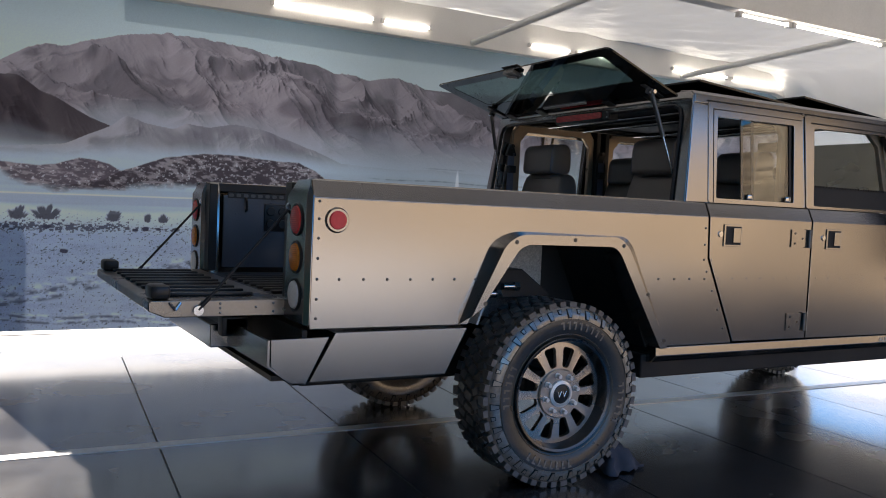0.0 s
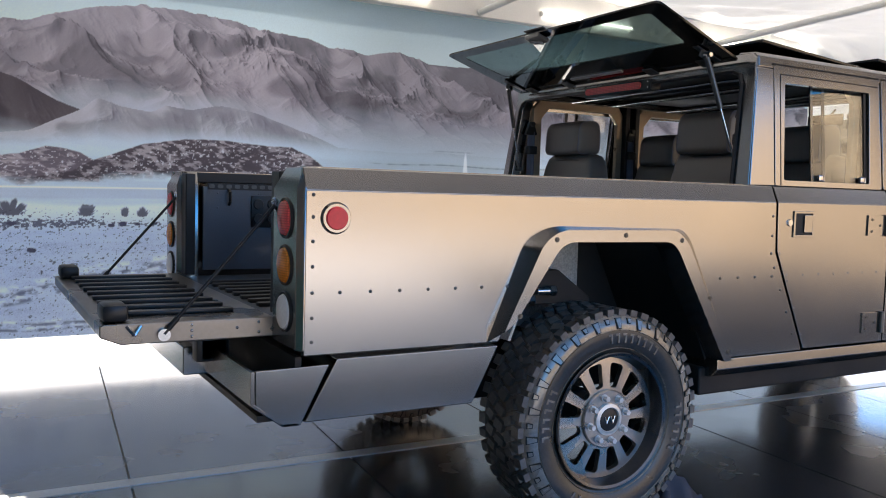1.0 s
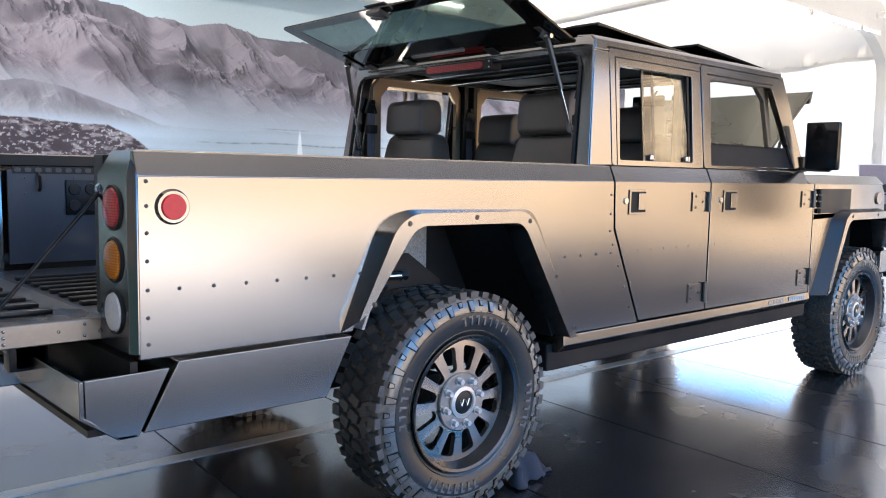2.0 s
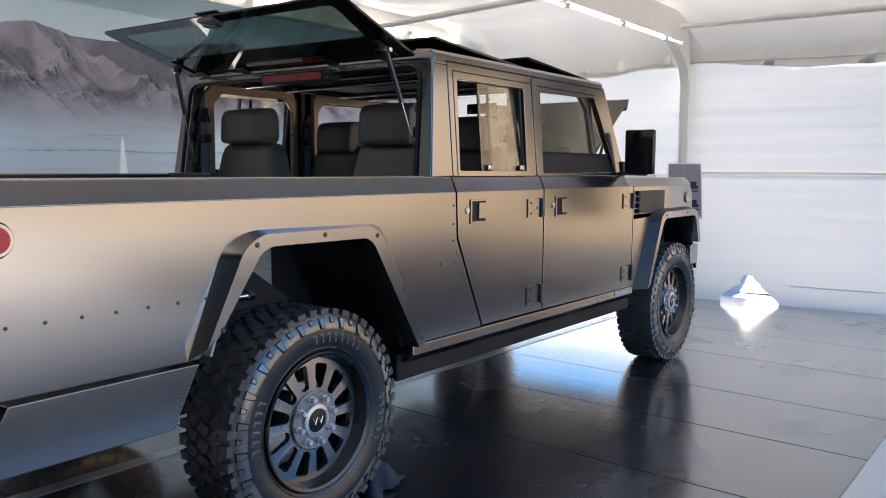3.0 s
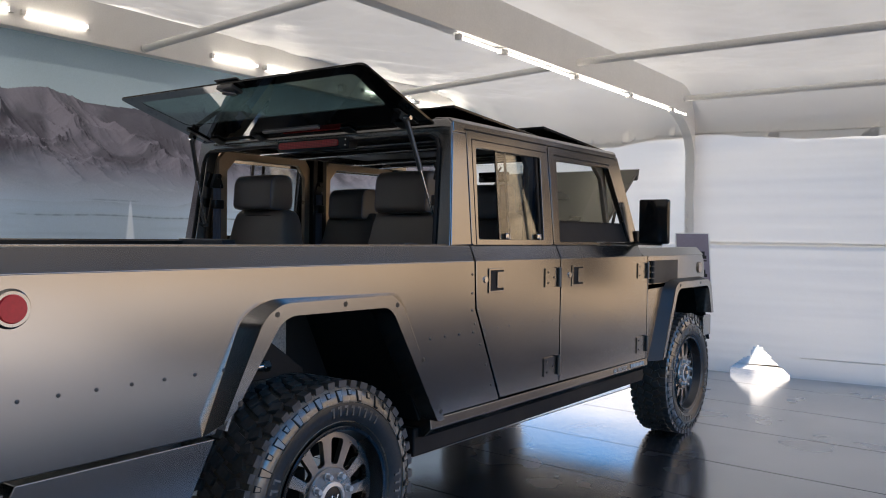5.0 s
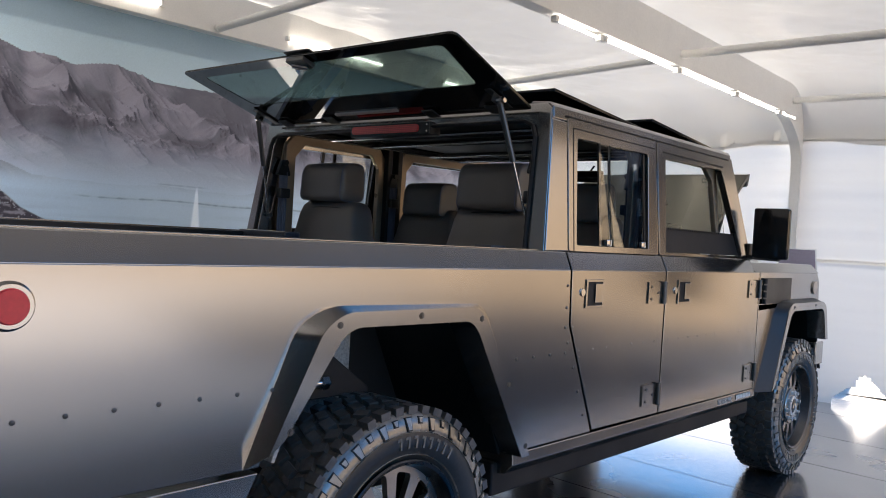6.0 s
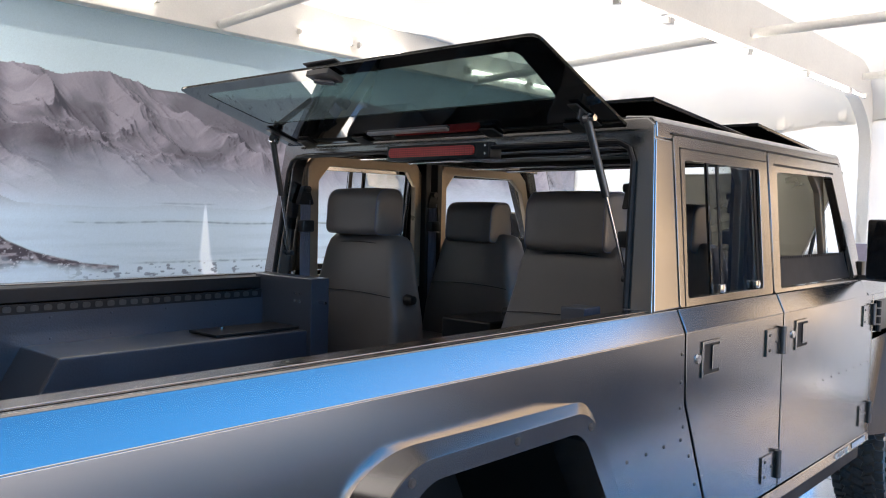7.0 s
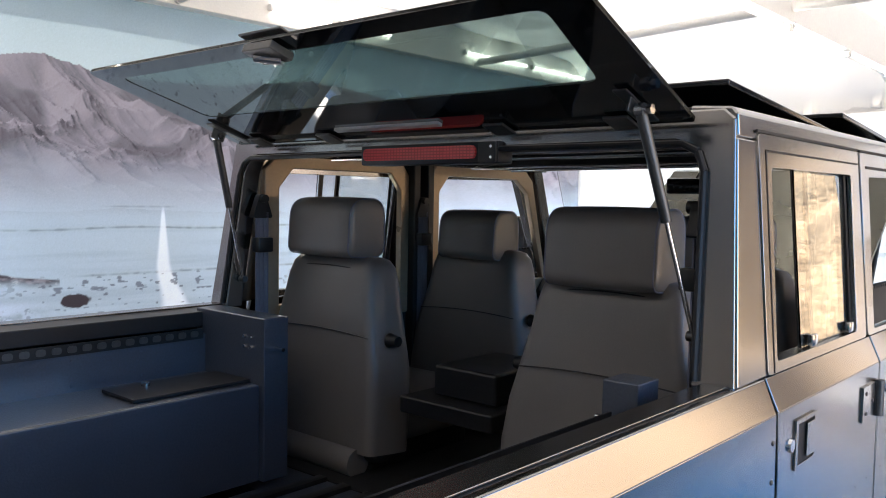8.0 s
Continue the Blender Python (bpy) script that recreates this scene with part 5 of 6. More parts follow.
def lid():
    """The raised rear glass, hinged at the roof's rear edge."""
    hinge_u, hinge_z, free_u, free_z = 0.733, 1.880, 0.245, 2.055
    length = math.hypot(hinge_u - free_u, free_z - hinge_z)
    ang = math.atan2(free_z - hinge_z, free_u - hinge_u)
    m = Matrix.Translation((hinge_u, 0, hinge_z)) @ Matrix.Rotation(-ang, 4, "Y") @ Matrix.Diagonal((1, 1, -1, 1))
    # local x from hinge to free edge, y lateral
    o = rounded([(0.0, -0.77), (length, -0.795), (length, 0.795), (0.0, 0.77)], [0.01, 0.03, 0.03, 0.01], 3)
    i = rounded([(0.20, -0.66), (length - 0.055, -0.70), (length - 0.055, 0.70), (0.20, 0.66)], 0.03, 3)
    bm = B()
    slab(bm, o, "z", -0.003, 0.003)
    bmesh.ops.transform(bm, matrix=m, verts=bm.verts)
    g = part("rear_glass", bm, M_TINT, truck, "raised green-tinted rear glass with a black border")
    g.visible_shadow = False
    bm = B()
    ring(bm, o, i, "z", -0.0045, 0.0045)
    bmesh.ops.transform(bm, matrix=m, verts=bm.verts)
    part("glass_border", bm, M_FRIT, g, "glossy black border", smooth=0)
    bm = B()
    box(bm, 0.062, 0.078, -0.146, 0.232, -0.0125, -0.0040, m)
    part("pale_strip", bm, M_STRIP, g, "pale metal strip under the raised glass")
    # latch in the middle of the free edge
    bm = B()
    box(bm, length - 0.06, length + 0.006, -0.05, 0.05, -0.03, -0.010, m, )
    box(bm, length - 0.03, length + 0.012, -0.075, 0.075, 0.010, 0.016, m)
    part("latch", bm, M_STEEL, g, "steel latch on the free edge", bevel=0.003)
    bm = B()
    tube(bm, m @ Vector((length - 0.02, 0.03, -0.032)), m @ Vector((length - 0.05, -0.03, -0.03)), 0.012)
    part("latch_barrel", bm, M_CHROME, g)
    for s in (-1, 1):
        top = m @ Vector((0.125, s * 0.715, -0.032))
        foot = Vector((0.745, s * 0.775, 1.43))
        mid = top.lerp(foot, 0.48)
        bm = B()
        tube(bm, top, mid, 0.0115)
        st = part("gas_strut", bm, M_STEEL, g, "slim grey gas strut")
        bm = B()
        tube(bm, mid, foot, 0.005)
        part("strut_rod", bm, M_CHROME, g)
        bm = B()
        for a, b in ((0.095, 0.175), (0.03, 0.10)):
            box(bm, a, b, s * 0.69 - 0.016, s * 0.69 + 0.016, -0.014, -0.009, m)
        box(bm, 0.105, 0.15, s * 0.70 - 0.003, s * 0.70 + 0.003, -0.045, -0.010, m)
        part("strut_bracket", bm, M_STEEL, g, "small steel strut bracket", bevel=0.002)
        bm = B()
        tube(bm, top + Vector((0, -0.022, 0)), top + Vector((0, 0.022, 0)), 0.006)
        tube(bm, top + Vector((0, -0.026, 0)), top + Vector((0, -0.016, 0)), 0.011, seg=6)
        tube(bm, top + Vector((0, -0.008, 0)), top + Vector((0, 0.008, 0)), 0.014)
        part("ball_joint", bm, M_CHROME, g, "bright ball joint")
        bm = B()
        tube(bm, foot + Vector((0, -0.012, 0)), foot + Vector((0, 0.012, 0)), 0.011)
        part("strut_foot", bm, M_STEEL, g)
        for v in (0.30, 0.62):
            bm = B()
            box(bm, 0.0, 0.06, s * v - 0.03, s * v + 0.03, -0.016, -0.009, m)
            part("lid_hinge", bm, M_STEEL, g, "flat steel lid hinge", bevel=0.002)
    # high brake light under the roof edge
    bm = B()
    box(bm, 0.738, 0.80, -0.268, 0.212, 1.800, 1.856, bevel=0.005)
    l = part("brake_light", bm, M_BLACK, truck, "black housing with a long red brake light")
    bm = B()
    slab(bm, rounded([(-0.202, 1.812), (0.195, 1.812), (0.195, 1.846), (-0.202, 1.846)], 0.016, 4), "x", 0.730, 0.740)
    part("lens", bm, M_TAILRED, l, "long red lens")
    bm = B()
    slab(bm, rounded([(-0.264, 1.802), (-0.210, 1.802), (-0.210, 1.854), (-0.264, 1.854)], 0.004, 2), "x", 0.733, 0.741)
    part("end_cap", bm, M_BLACK, l, bevel=0.002)
    for v, z in ((-0.25, 1.815), (-0.25, 1.842)):
        bm = B()
        tube(bm, (0.732, v, z), (0.736, v, z), 0.004, seg=8)
        part("screw", bm, M_CHROME, l)


lid()


def seat(u, vc, rest, half, front=False):
    """A bucket seat seen from behind: cushion, backrest widening downwards, and a deep rounded headrest (rest: its two heights)."""
    tilt = Matrix.Translation((u, vc, 1.008)) @ Matrix.Rotation(radians(5), 4, "Y")
    bm = B()
    rows = ((-0.10, 0.285, 0.085), (0.06, 0.283, 0.088), (0.17, 0.27, 0.086), (0.27, 0.245, 0.082), (0.37, 0.222, 0.076), (0.44, 0.212, 0.070), (0.48, 0.203, 0.060), (0.502, 0.188, 0.045), (0.508, 0.165, 0.02))
    loops = []
    for z, hv, hu in rows:
        loop = rounded([(-hu, -hv + 0.012), (-hu, hv - 0.012), (hu, hv), (hu, -hv)], [0.03, 0.03, 0.045, 0.045], 4)
        loops.append([bm.verts.new((p[0] - (0.010 * (1 - (p[1] / hv) ** 2) if p[0] < 0 else 0), p[1], z + 0.008 * (1 - (p[1] / 0.2) ** 2) * (z > 0.45))) for p in loop])
    for a, c in zip(loops, loops[1:]):
        for k in range(len(a)):
            bm.faces.new((a[k], a[(k + 1) % len(a)], c[(k + 1) % len(a)], c[k]))
    bm.faces.new(loops[0])
    bm.faces.new(loops[-1])
    bmesh.ops.transform(bm, matrix=tilt, verts=bm.verts)
    b = part("seat", bm, M_SEAT, truck, "dark grey vinyl bucket seat with a headrest", smooth=50)
    # headrest: a rounded side profile carried across, with slightly domed cheeks
    z0, z1 = rest
    d0, d1 = u - 0.075, u + 0.085
    prof = rounded([(d0, z0 + 0.005), (d0 + 0.012, z1 - 0.012), (d1, z1), (d1 + 0.005, z0)], [0.035, 0.06, 0.075, 0.05], 6)
    cx, cz = (d0 + d1) / 2, (z0 + z1) / 2
    bm = B()
    loops = []
    for f, k in ((-1.0, 0.55), (-0.992, 0.82), (-0.972, 0.925), (-0.93, 0.98), (-0.6, 1.0), (0, 1.01), (0.6, 1.0), (0.93, 0.98), (0.972, 0.925), (0.992, 0.82), (1.0, 0.55)):
        loops.append([bm.verts.new((cx + (x - cx) * k, vc + half * f, cz + (z - cz) * k)) for x, z in prof])
    for a, c in zip(loops, loops[1:]):
        for k in range(len(a)):
            bm.faces.new((a[k], a[(k + 1) % len(a)], c[(k + 1) % len(a)], c[k]))
    bm.faces.new(loops[0])
    bm.faces.new(loops[-1])
    part("headrest", bm, M_SEAT, b, "plump grey headrest", smooth=50)
    for f in (-0.955, 0.955):
        bm = B()
        pipe(bm, [(cx + (x - cx) * 0.968, vc + half * f, cz + (z - cz) * 0.968) for x, z in prof + prof[:1]], 0.0022, 6)
        part("piping", bm, M_BELT, b)
    bm = B()
    for v in (-0.06, 0.06):
        tube(bm, tilt @ Vector((0.02, v, 0.47)), (u + 0.02, vc + v, z0 + 0.03), 0.007)
    part("headrest_post", bm, M_STEEL, b)
    # stitched seams across the back
    for h, w, dep in ((0.27, 0.225, 0.094), (0.475, 0.185, 0.068)):
        bm = B()
        pipe(bm, [tilt @ Vector((-dep + 0.010 * (v / w) ** 2, v, h - 0.012 * (v / w) ** 2)) for v in np.linspace(-w, w, 11)], 0.002, 6)
        part("seam", bm, M_BLACK, b)
    bm = B()
    box(bm, u - 0.02, u + 0.50, vc - 0.26, vc + 0.26, 0.92, 1.06)
    c = part("cushion", bm, M_SEAT, b, bevel=0.04)
    c.modifiers["bevel"].segments = 4
    side = -1 if vc > 0 else 1
    bm = B()
    tube(bm, (u + 0.01, vc + side * 0.25, 1.262), (u + 0.01, vc + side * 0.285, 1.262), 0.024, 0.017)
    part("recline_knob", bm, M_BLACK, b, "round black knob")
    bm = B()
    tube(bm, (u - 0.09, vc - 0.22, 0.885), (u - 0.09, vc + 0.22, 0.885), 0.045, seg=18)
    part("lower_roll", bm, M_SEAT, b, "rolled lower edge of the seat back")
    bm = B()
    box(bm, u - 0.04, u + 0.42, vc - 0.22, vc + 0.22, 0.84, 0.92)
    tube(bm, (u - 0.02, vc + side * 0.22, 0.93), (u - 0.02, vc + side * 0.26, 0.93), 0.06, 0.05, seg=20)
    part("seat_base", bm, M_DARK, b, bevel=0.008)


seat(0.925, 0.535, (1.512, 1.715), 0.150)
seat(0.93, -0.475, (1.490, 1.702), 0.155)
seat(1.60, 0.49, (1.475, 1.675), 0.138, True)
seat(1.58, -0.47, (1.475, 1.675), 0.145, True)


def seat_belt(u, v, s):
    """Belt webbing that hangs from a pillar anchor."""
    bm = B()
    z1 = 1.655
    for k in range(5):
        slab(bm, [(u - 0.022 + 0.009 * k, s * (v - 0.002 * k)), (u - 0.014 + 0.009 * k, s * (v - 0.002 * k)), (u - 0.014 + 0.009 * k, s * (v - 0.002 * k - 0.004)), (u - 0.022 + 0.009 * k, s * (v - 0.002 * k - 0.004))], "z", 1.02, z1)
    b = part("seat_belt", bm, M_BELT, truck, "grey-blue seat belt hanging from its pillar anchor")
    bm = B()
    slab(bm, rounded([(u - 0.04, z1 - 0.02), (u + 0.04, z1 - 0.02), (u + 0.012, z1 + 0.06), (u - 0.012, z1 + 0.06)], 0.012, 3), "y", s * (v + 0.012), s * (v - 0.012))
    tube(bm, (u, s * (v - 0.01), z1 + 0.045), (u, s * (v - 0.026), z1 + 0.045), 0.014)
    part("belt_anchor", bm, M_BLACK, b, "black belt anchor")
    bm = B()
    box(bm, u - 0.03, u + 0.03, *sorted((s * (v - 0.03), s * (v + 0.01))), 1.52, 1.57, bevel=0.006)
    part("belt_buckle", bm, M_BLACK, b)


for s in (-1, 1):
    seat_belt(0.80, 0.755, s)
    seat_belt(1.56, 0.74, s)


def cab_inside():
    for s in (-1, 1):
        # black inner posts, and inner frames of the door openings tinted with a warm reflection
        for u in (1.535, 1.615):
            bm = B()
            box(bm, u - 0.018, u + 0.018, *sorted((s * 0.74, s * 0.80)), 0.85, 1.853)
            part("inner_post", bm, M_BLACK, truck, "black inner pillar post", bevel=0.006)
        for a, b, top in ((0.83, 1.52, 1.52), (1.64, 2.50, 2.33)):
            bm = B()
            o = [(a, 1.247), (b, 1.247), (top, 1.866), (a, 1.866)]
            i = [(a + 0.06, 1.331), (b - 0.045, 1.331), (b - 0.045 - (b - top) * 0.78, 1.738), (top - 0.10, 1.806), (a + 0.12, 1.806), (a + 0.06, 1.738)]
            o = [(a, 1.247), (b, 1.247), (b - (b - top) * 0.85, 1.801), (top - 0.05, 1.866), (a + 0.06, 1.866), (a, 1.801)]
            ring(bm, o, i, "y", s * 0.80, s * 0.772)
            part("door_inner_frame", bm, M_WARMINNER, truck, "metal inner frame round a door window, warm reflection in its tan", bevel=0.006)
            bm = B()
            box(bm, a, b, *sorted((s * 0.80, s * 0.78)), 0.871, 1.331)
            part("door_card", bm, M_BLACK, truck, "black inner door panel", bevel=0.005)
    # bright rods under the roof
    for k, (u, v0, v1) in enumerate(((1.02, -0.70, 0.70), (1.32, -0.70, 0.70), (1.78, -0.70, 0.70), (2.05, -0.7, 0.7))):
        bm = B()
        tube(bm, (u, v0, 1.848 + 0.008 * (k % 2)), (u + 0.04, v1, 1.843), 0.007)
        part("roof_rod", bm, M_CHROME, truck, "thin bright rod under the roof")
    # centre console
    bm = B()
    box(bm, 0.86, 1.50, -0.17, 0.17, 1.069, 1.122)
    c = part("console_tray", bm, M_BLACK, truck, "black tray between the seats", bevel=0.008)
    bm = B()
    box(bm, 0.93, 1.22, -0.13, 0.10, 1.122, 1.216)
    part("console_box", bm, M_BLACK, c, bevel=0.01)
    # steering wheel
    bm = B()
    m = Matrix.Translation((2.30, 0.48, 1.268)) @ Matrix.Rotation(radians(-65), 4, "Y")
    n = 28
    ringpts = [m @ Vector((0.18 * math.cos(2 * math.pi * k / n), 0.18 * math.sin(2 * math.pi * k / n), 0)) for k in range(n + 1)]
    pipe(bm, ringpts, 0.014, 8)
    for a in (0.5, 2.6, 4.7):
        tube(bm, m @ Vector((0, 0, 0)), m @ Vector((0.18 * math.cos(a), 0.18 * math.sin(a), 0)), 0.012)
    part("steering_wheel", bm, M_BLACK, truck, "black three-spoke steering wheel")
    bm = B()
    box(bm, 2.40, 2.43, -0.10, 0.12, 1.749, 1.817, bevel=0.01)
    tube(bm, (2.43, 0.01, 1.79), (2.50, 0.01, 1.853), 0.006)
    part("inside_mirror", bm, M_GLOSSBLACK, truck, "small inside mirror")


cab_inside()


def tailgate():
    bm = B()
    u0, u1, z0, z1 = -1.765, -1.240, 0.795, 0.860
    slab(bm, [(u0, z1 - 0.005), (u0 + 0.012, z1), (u1, z1), (u1, z0), (u0 + 0.06, z0), (u0, z0 + 0.025)], "y", -0.69, 0.70)
    t = part("tailgate", bm, M_GATE, truck, "lowered metal tailgate with black slats", bevel=0.004)
    for k in range(9):
        v = -0.53 + k * 1.06 / 8
        bm = B()
        box(bm, u0 + 0.05, u1 - 0.09, v - 0.020, v + 0.020, z1, z1 + 0.014, bevel=0.003)
        part("slat", bm, M_BLACK, t)
    for s in (-1, 1):
        bm = B()
        box(bm, u0 + 0.010, u0 + 0.085, *sorted((s * 0.555, s * 0.67)), z1, z1 + 0.055, bevel=0.014)
        part("bumper_block", bm, M_BLACK, t, "black rubber stop block")
        bm = B()
        tube(bm, (-1.585, s * 0.690, 0.822), (-1.585, s * 0.708, 0.822), 0.019)
        b = part("cable_bolt", bm, M_CHROME, t, "chrome cable bolt")
        bm = B()
        tube(bm, (-1.585, s * 0.70, 0.825), (-1.235, s * 0.70, 1.235), 0.006)
        tube(bm, (-1.585, s * 0.70, 0.825), (-1.545, s * 0.70, 0.872), 0.009)
        part("tailgate_cable", bm, M_BLACK, t, "black steel support cable")
        bm = B()
        tube(bm, (-1.235, s * 0.69, 1.235), (-1.235, s * 0.71, 1.235), 0.019)
        part("cable_anchor", bm, M_CHROME, t)
    # bed floor
    bm = B()
    box(bm, -1.235, 0.76, -0.44, 0.44, 0.795, 0.845)
    for v0, v1 in ((-0.70, -0.44), (0.44, 0.70)):
        box(bm, -1.235, -0.49, v0, v1, 0.795, 0.845)
        box(bm, 0.555, 0.76, v0, v1, 0.795, 0.845)
    f = part("bed_floor", bm, M_LINER, truck, "dark bed floor with slats")
    for k in range(8):
        v = -0.36 + k * 0.72 / 7
        bm = B()
        box(bm, -1.19, 0.74, v - 0.018, v + 0.018, 0.845, 0.860, bevel=0.003)
        part("bed_slat", bm, M_BLACK, f)


tailgate()


def rear_end():
    for s in (-1, 1):
        # tail lamp post: chamfered corner column with a bevelled cap
        bm = B()
        pts = [(-1.228, 0.92), (-1.246, 0.900), (-1.246, 0.69), (-1.21, 0.67), (-1.15, 0.67), (-1.15, 0.90)]
        top = [(-1.205, 0.880), (-1.216, 0.868), (-1.216, 0.72), (-1.195, 0.70), (-1.15, 0.70), (-1.15, 0.87)]
        rings = [[bm.verts.new((u, s * v, z)) for u, v in o] for o, z in ((pts, 0.785), (pts, 1.278), (top, 1.345))]
        for a, b in zip(rings, rings[1:]):
            for k in range(6):
                bm.faces.new((a[k], a[(k + 1) % 6], b[(k + 1) % 6], b[k]))
        bm.faces.new(rings[0])
        bm.faces.new(rings[-1][::-1])
        p = part("tail_post", bm, M_BODY, truck, "metal corner post with three round lamps", bevel=0.003)
        bm = B()
        box(bm, -1.225, -1.18, *sorted((s * 0.60, s * 0.68)), 0.86, 1.335)
        part("tailgate_jamb", bm, M_BLACK, p, "black tailgate jamb with a rubber seal", bevel=0.006)
        lv = 0.805
        n = 32
        for z, mat, lab in ((1.187, M_TAILRED, "round red lamp"), (1.040, M_TAILAMBER, "round amber lamp"), (0.893, M_CLEAR, "round clear lamp")):
            bm = B()
            loops = [[bm.verts.new((x, s * lv + r * math.cos(2 * math.pi * k / n), z + r * math.sin(2 * math.pi * k / n))) for k in range(n)] for x, r in ((-1.245, 0.066), (-1.252, 0.063), (-1.252, 0.058), (-1.247, 0.056))]
            for a, b in zip(loops, loops[1:]):
                for k in range(n):
                    bm.faces.new((a[k], a[(k + 1) % n], b[(k + 1) % n], b[k]))
            bz = part("lamp_bezel", bm, M_BLACK, p, "black round lamp bezel")
            bm = B()
            loops = [[bm.verts.new((x, s * lv + r * math.cos(2 * math.pi * k / n), z + r * math.sin(2 * math.pi * k / n))) for k in range(n)] for x, r in ((-1.247, 0.057), (-1.256, 0.052), (-1.261, 0.034), (-1.263, 0.004))]
            for a, b in zip(loops, loops[1:]):
                for k in range(n):
                    bm.faces.new((a[k], a[(k + 1) % n], b[(k + 1) % n], b[k]))
            bm.faces.new(loops[-1])
            part("tail_lamp", bm, mat, p, lab)
        # side marker
        bm = B()
        tube(bm, (-1.130, s * W, 1.192), (-1.130, s * (W + 0.010), 1.192), 0.050, 0.044, seg=32)
        mk = part("marker_ring", bm, M_BODY, truck, "round side marker in a metal bezel")
        bm = B()
        tube(bm, (-1.130, s * (W + 0.008), 1.192), (-1.130, s * (W + 0.016), 1.192), 0.037, 0.033, seg=32)
        part("marker_lens", bm, M_RED, mk, "round red reflector lens")
        # bumper corner box
        bm = B()
        slab(bm, [(-1.118, 0.756), (-0.53, 0.758), (-0.628, 0.565), (-1.220, 0.565)], "y", s * 0.60, s * W)
        part("bumper_side", bm, M_BODY, truck, "sloping metal side section of the rear bumper", bevel=0.004)
        bm = B()
        slab(bm, [(-1.372, 0.736), (-1.142, 0.740), (-1.232, 0.558), (-1.285, 0.558), (-1.370, 0.632)], "y", s * (W - 0.012), s * W)
        slab(bm, [(-1.386, 0.735), (-1.373, 0.735), (-1.373, 0.632), (-1.386, 0.632)], "y", s * 0.40, s * W)
        slab(bm, [(-1.386, 0.632), (-1.287, 0.558), (-1.236, 0.558), (-1.236, 0.568), (-1.287, 0.570), (-1.376, 0.640)], "y", s * 0.40, s * W)
        part("bumper_corner", bm, M_BODY, truck, "open folded metal corner of the rear bumper", bevel=0.003)
    bm = B()
    box(bm, -1.36, -1.24, -0.9, 0.9, 0.575, 0.595)
    box(bm, -1.245, -1.225, -0.9, 0.9, 0.58, 0.765)
    part("bumper_tray", bm, M_DARK, truck)
    bm = B()
    box(bm, -1.46, -1.36, -0.40, 0.40, 0.62, 0.72)
    part("bumper_bar", bm, M_BODY, truck, bevel=0.005)
    bm = B()
    box(bm, -1.1, 3.9, -0.5, 0.5, 0.45, 0.62)
    box(bm, -0.06, 0.06, -0.7, 0.7, 0.36, 0.50)
    box(bm, 3.47, 3.59, -0.7, 0.7, 0.36, 0.50)
    part("chassis", bm, M_DARK, truck, "dark chassis and axles", bevel=0.01)


rear_end()


def front_end():
    for s in (-1, 1):
        bm = B()
        slab(bm, [(2.752, 1.06), (2.752, 1.277), (3.74, 1.277), (3.79, 1.22), (3.80, 1.09)], "y", s * (W - 0.02), s * W)
        slab(bm, [(s * W, 1.277), (s * (W - 0.05), 1.33), (s * (W - 0.20), 1.33), (s * (W - 0.20), 1.23)], "x", 2.68, 3.77)
        slab(bm, [(2.752, 0.62), (2.752, 1.10), (3.05, 1.10), (2.79, 0.62)], "y", s * (W - 0.02), s * W)
        part("front_fender", bm, M_BODY, truck, "flat metal front fender", bevel=0.004)
        bm = B()
        tube(bm, (3.685, s * W, 1.185), (3.685, s * (W + 0.01), 1.185), 0.04, seg=24)
        part("side_repeater", bm, M_RIM, truck, "round side repeater lamp on the fender, in plain metal")
        bm = B()
        slab(bm, [(2.80, 1.10), (3.25, 1.10), (3.25, 1.247), (2.80, 1.247)], "y", s * (W - 0.001), s * (W + 0.004))
        part("fender_vent", bm, M_BLACK, truck, "black vent plate behind the fender")
        # mirror
        bm = B()
        box(bm, 2.575, 2.625, *sorted((s * 0.925, s * 1.108)), 1.356, 1.628, bevel=0.012)
        mr = part("door_mirror", bm, M_GLOSSBLACK, truck, "tall black rectangular door mirror")
        bm = B()
        tube(bm, (2.63, s * 0.86, 1.362), (2.60, s * 1.06, 1.357), 0.012)
        tube(bm, (2.60, s * 1.06, 1.352), (2.59, s * 1.06, 1.393), 0.010)
        box(bm, 2.62, 2.68, *sorted((s * 0.85, s * 0.90)), 1.346, 1.435, bevel=0.006)
        part("mirror_arm", bm, M_BLACK, mr)
    bm = B()
    box(bm, 3.78, 3.93, -0.93, 0.93, 0.675, 0.825)
    part("front_bumper", bm, M_BODY, truck, bevel=0.008)
    bm = B()
    box(bm, 2.70, 3.78, -0.72, 0.72, 0.62, 1.26)
    part("front_compartment", bm, M_DARK, truck)
    bm = B()
    slab(bm, [(2.74, 1.350), (3.40, 1.862), (3.39, 1.885), (2.73, 1.372)], "y", -0.57, 0.57)
    slab(bm, [(3.375, 1.805), (3.40, 1.815), (3.425, 1.895), (3.385, 1.885)], "y", -0.57, 0.57)
    hood = part("hood", bm, M_HOOD, truck, "raised flat metal hood", bevel=0.004)
    for v in (-0.55, 0.55):
        bm = B()
        tube(bm, (3.084, v, 1.60), (2.95, v, 1.33), 0.010)
        tube(bm, (3.12, v, 1.655), (3.084, v, 1.60), 0.005)
        part("hood_strut", bm, M_BLACK, hood, "slim black gas strut")


front_end()

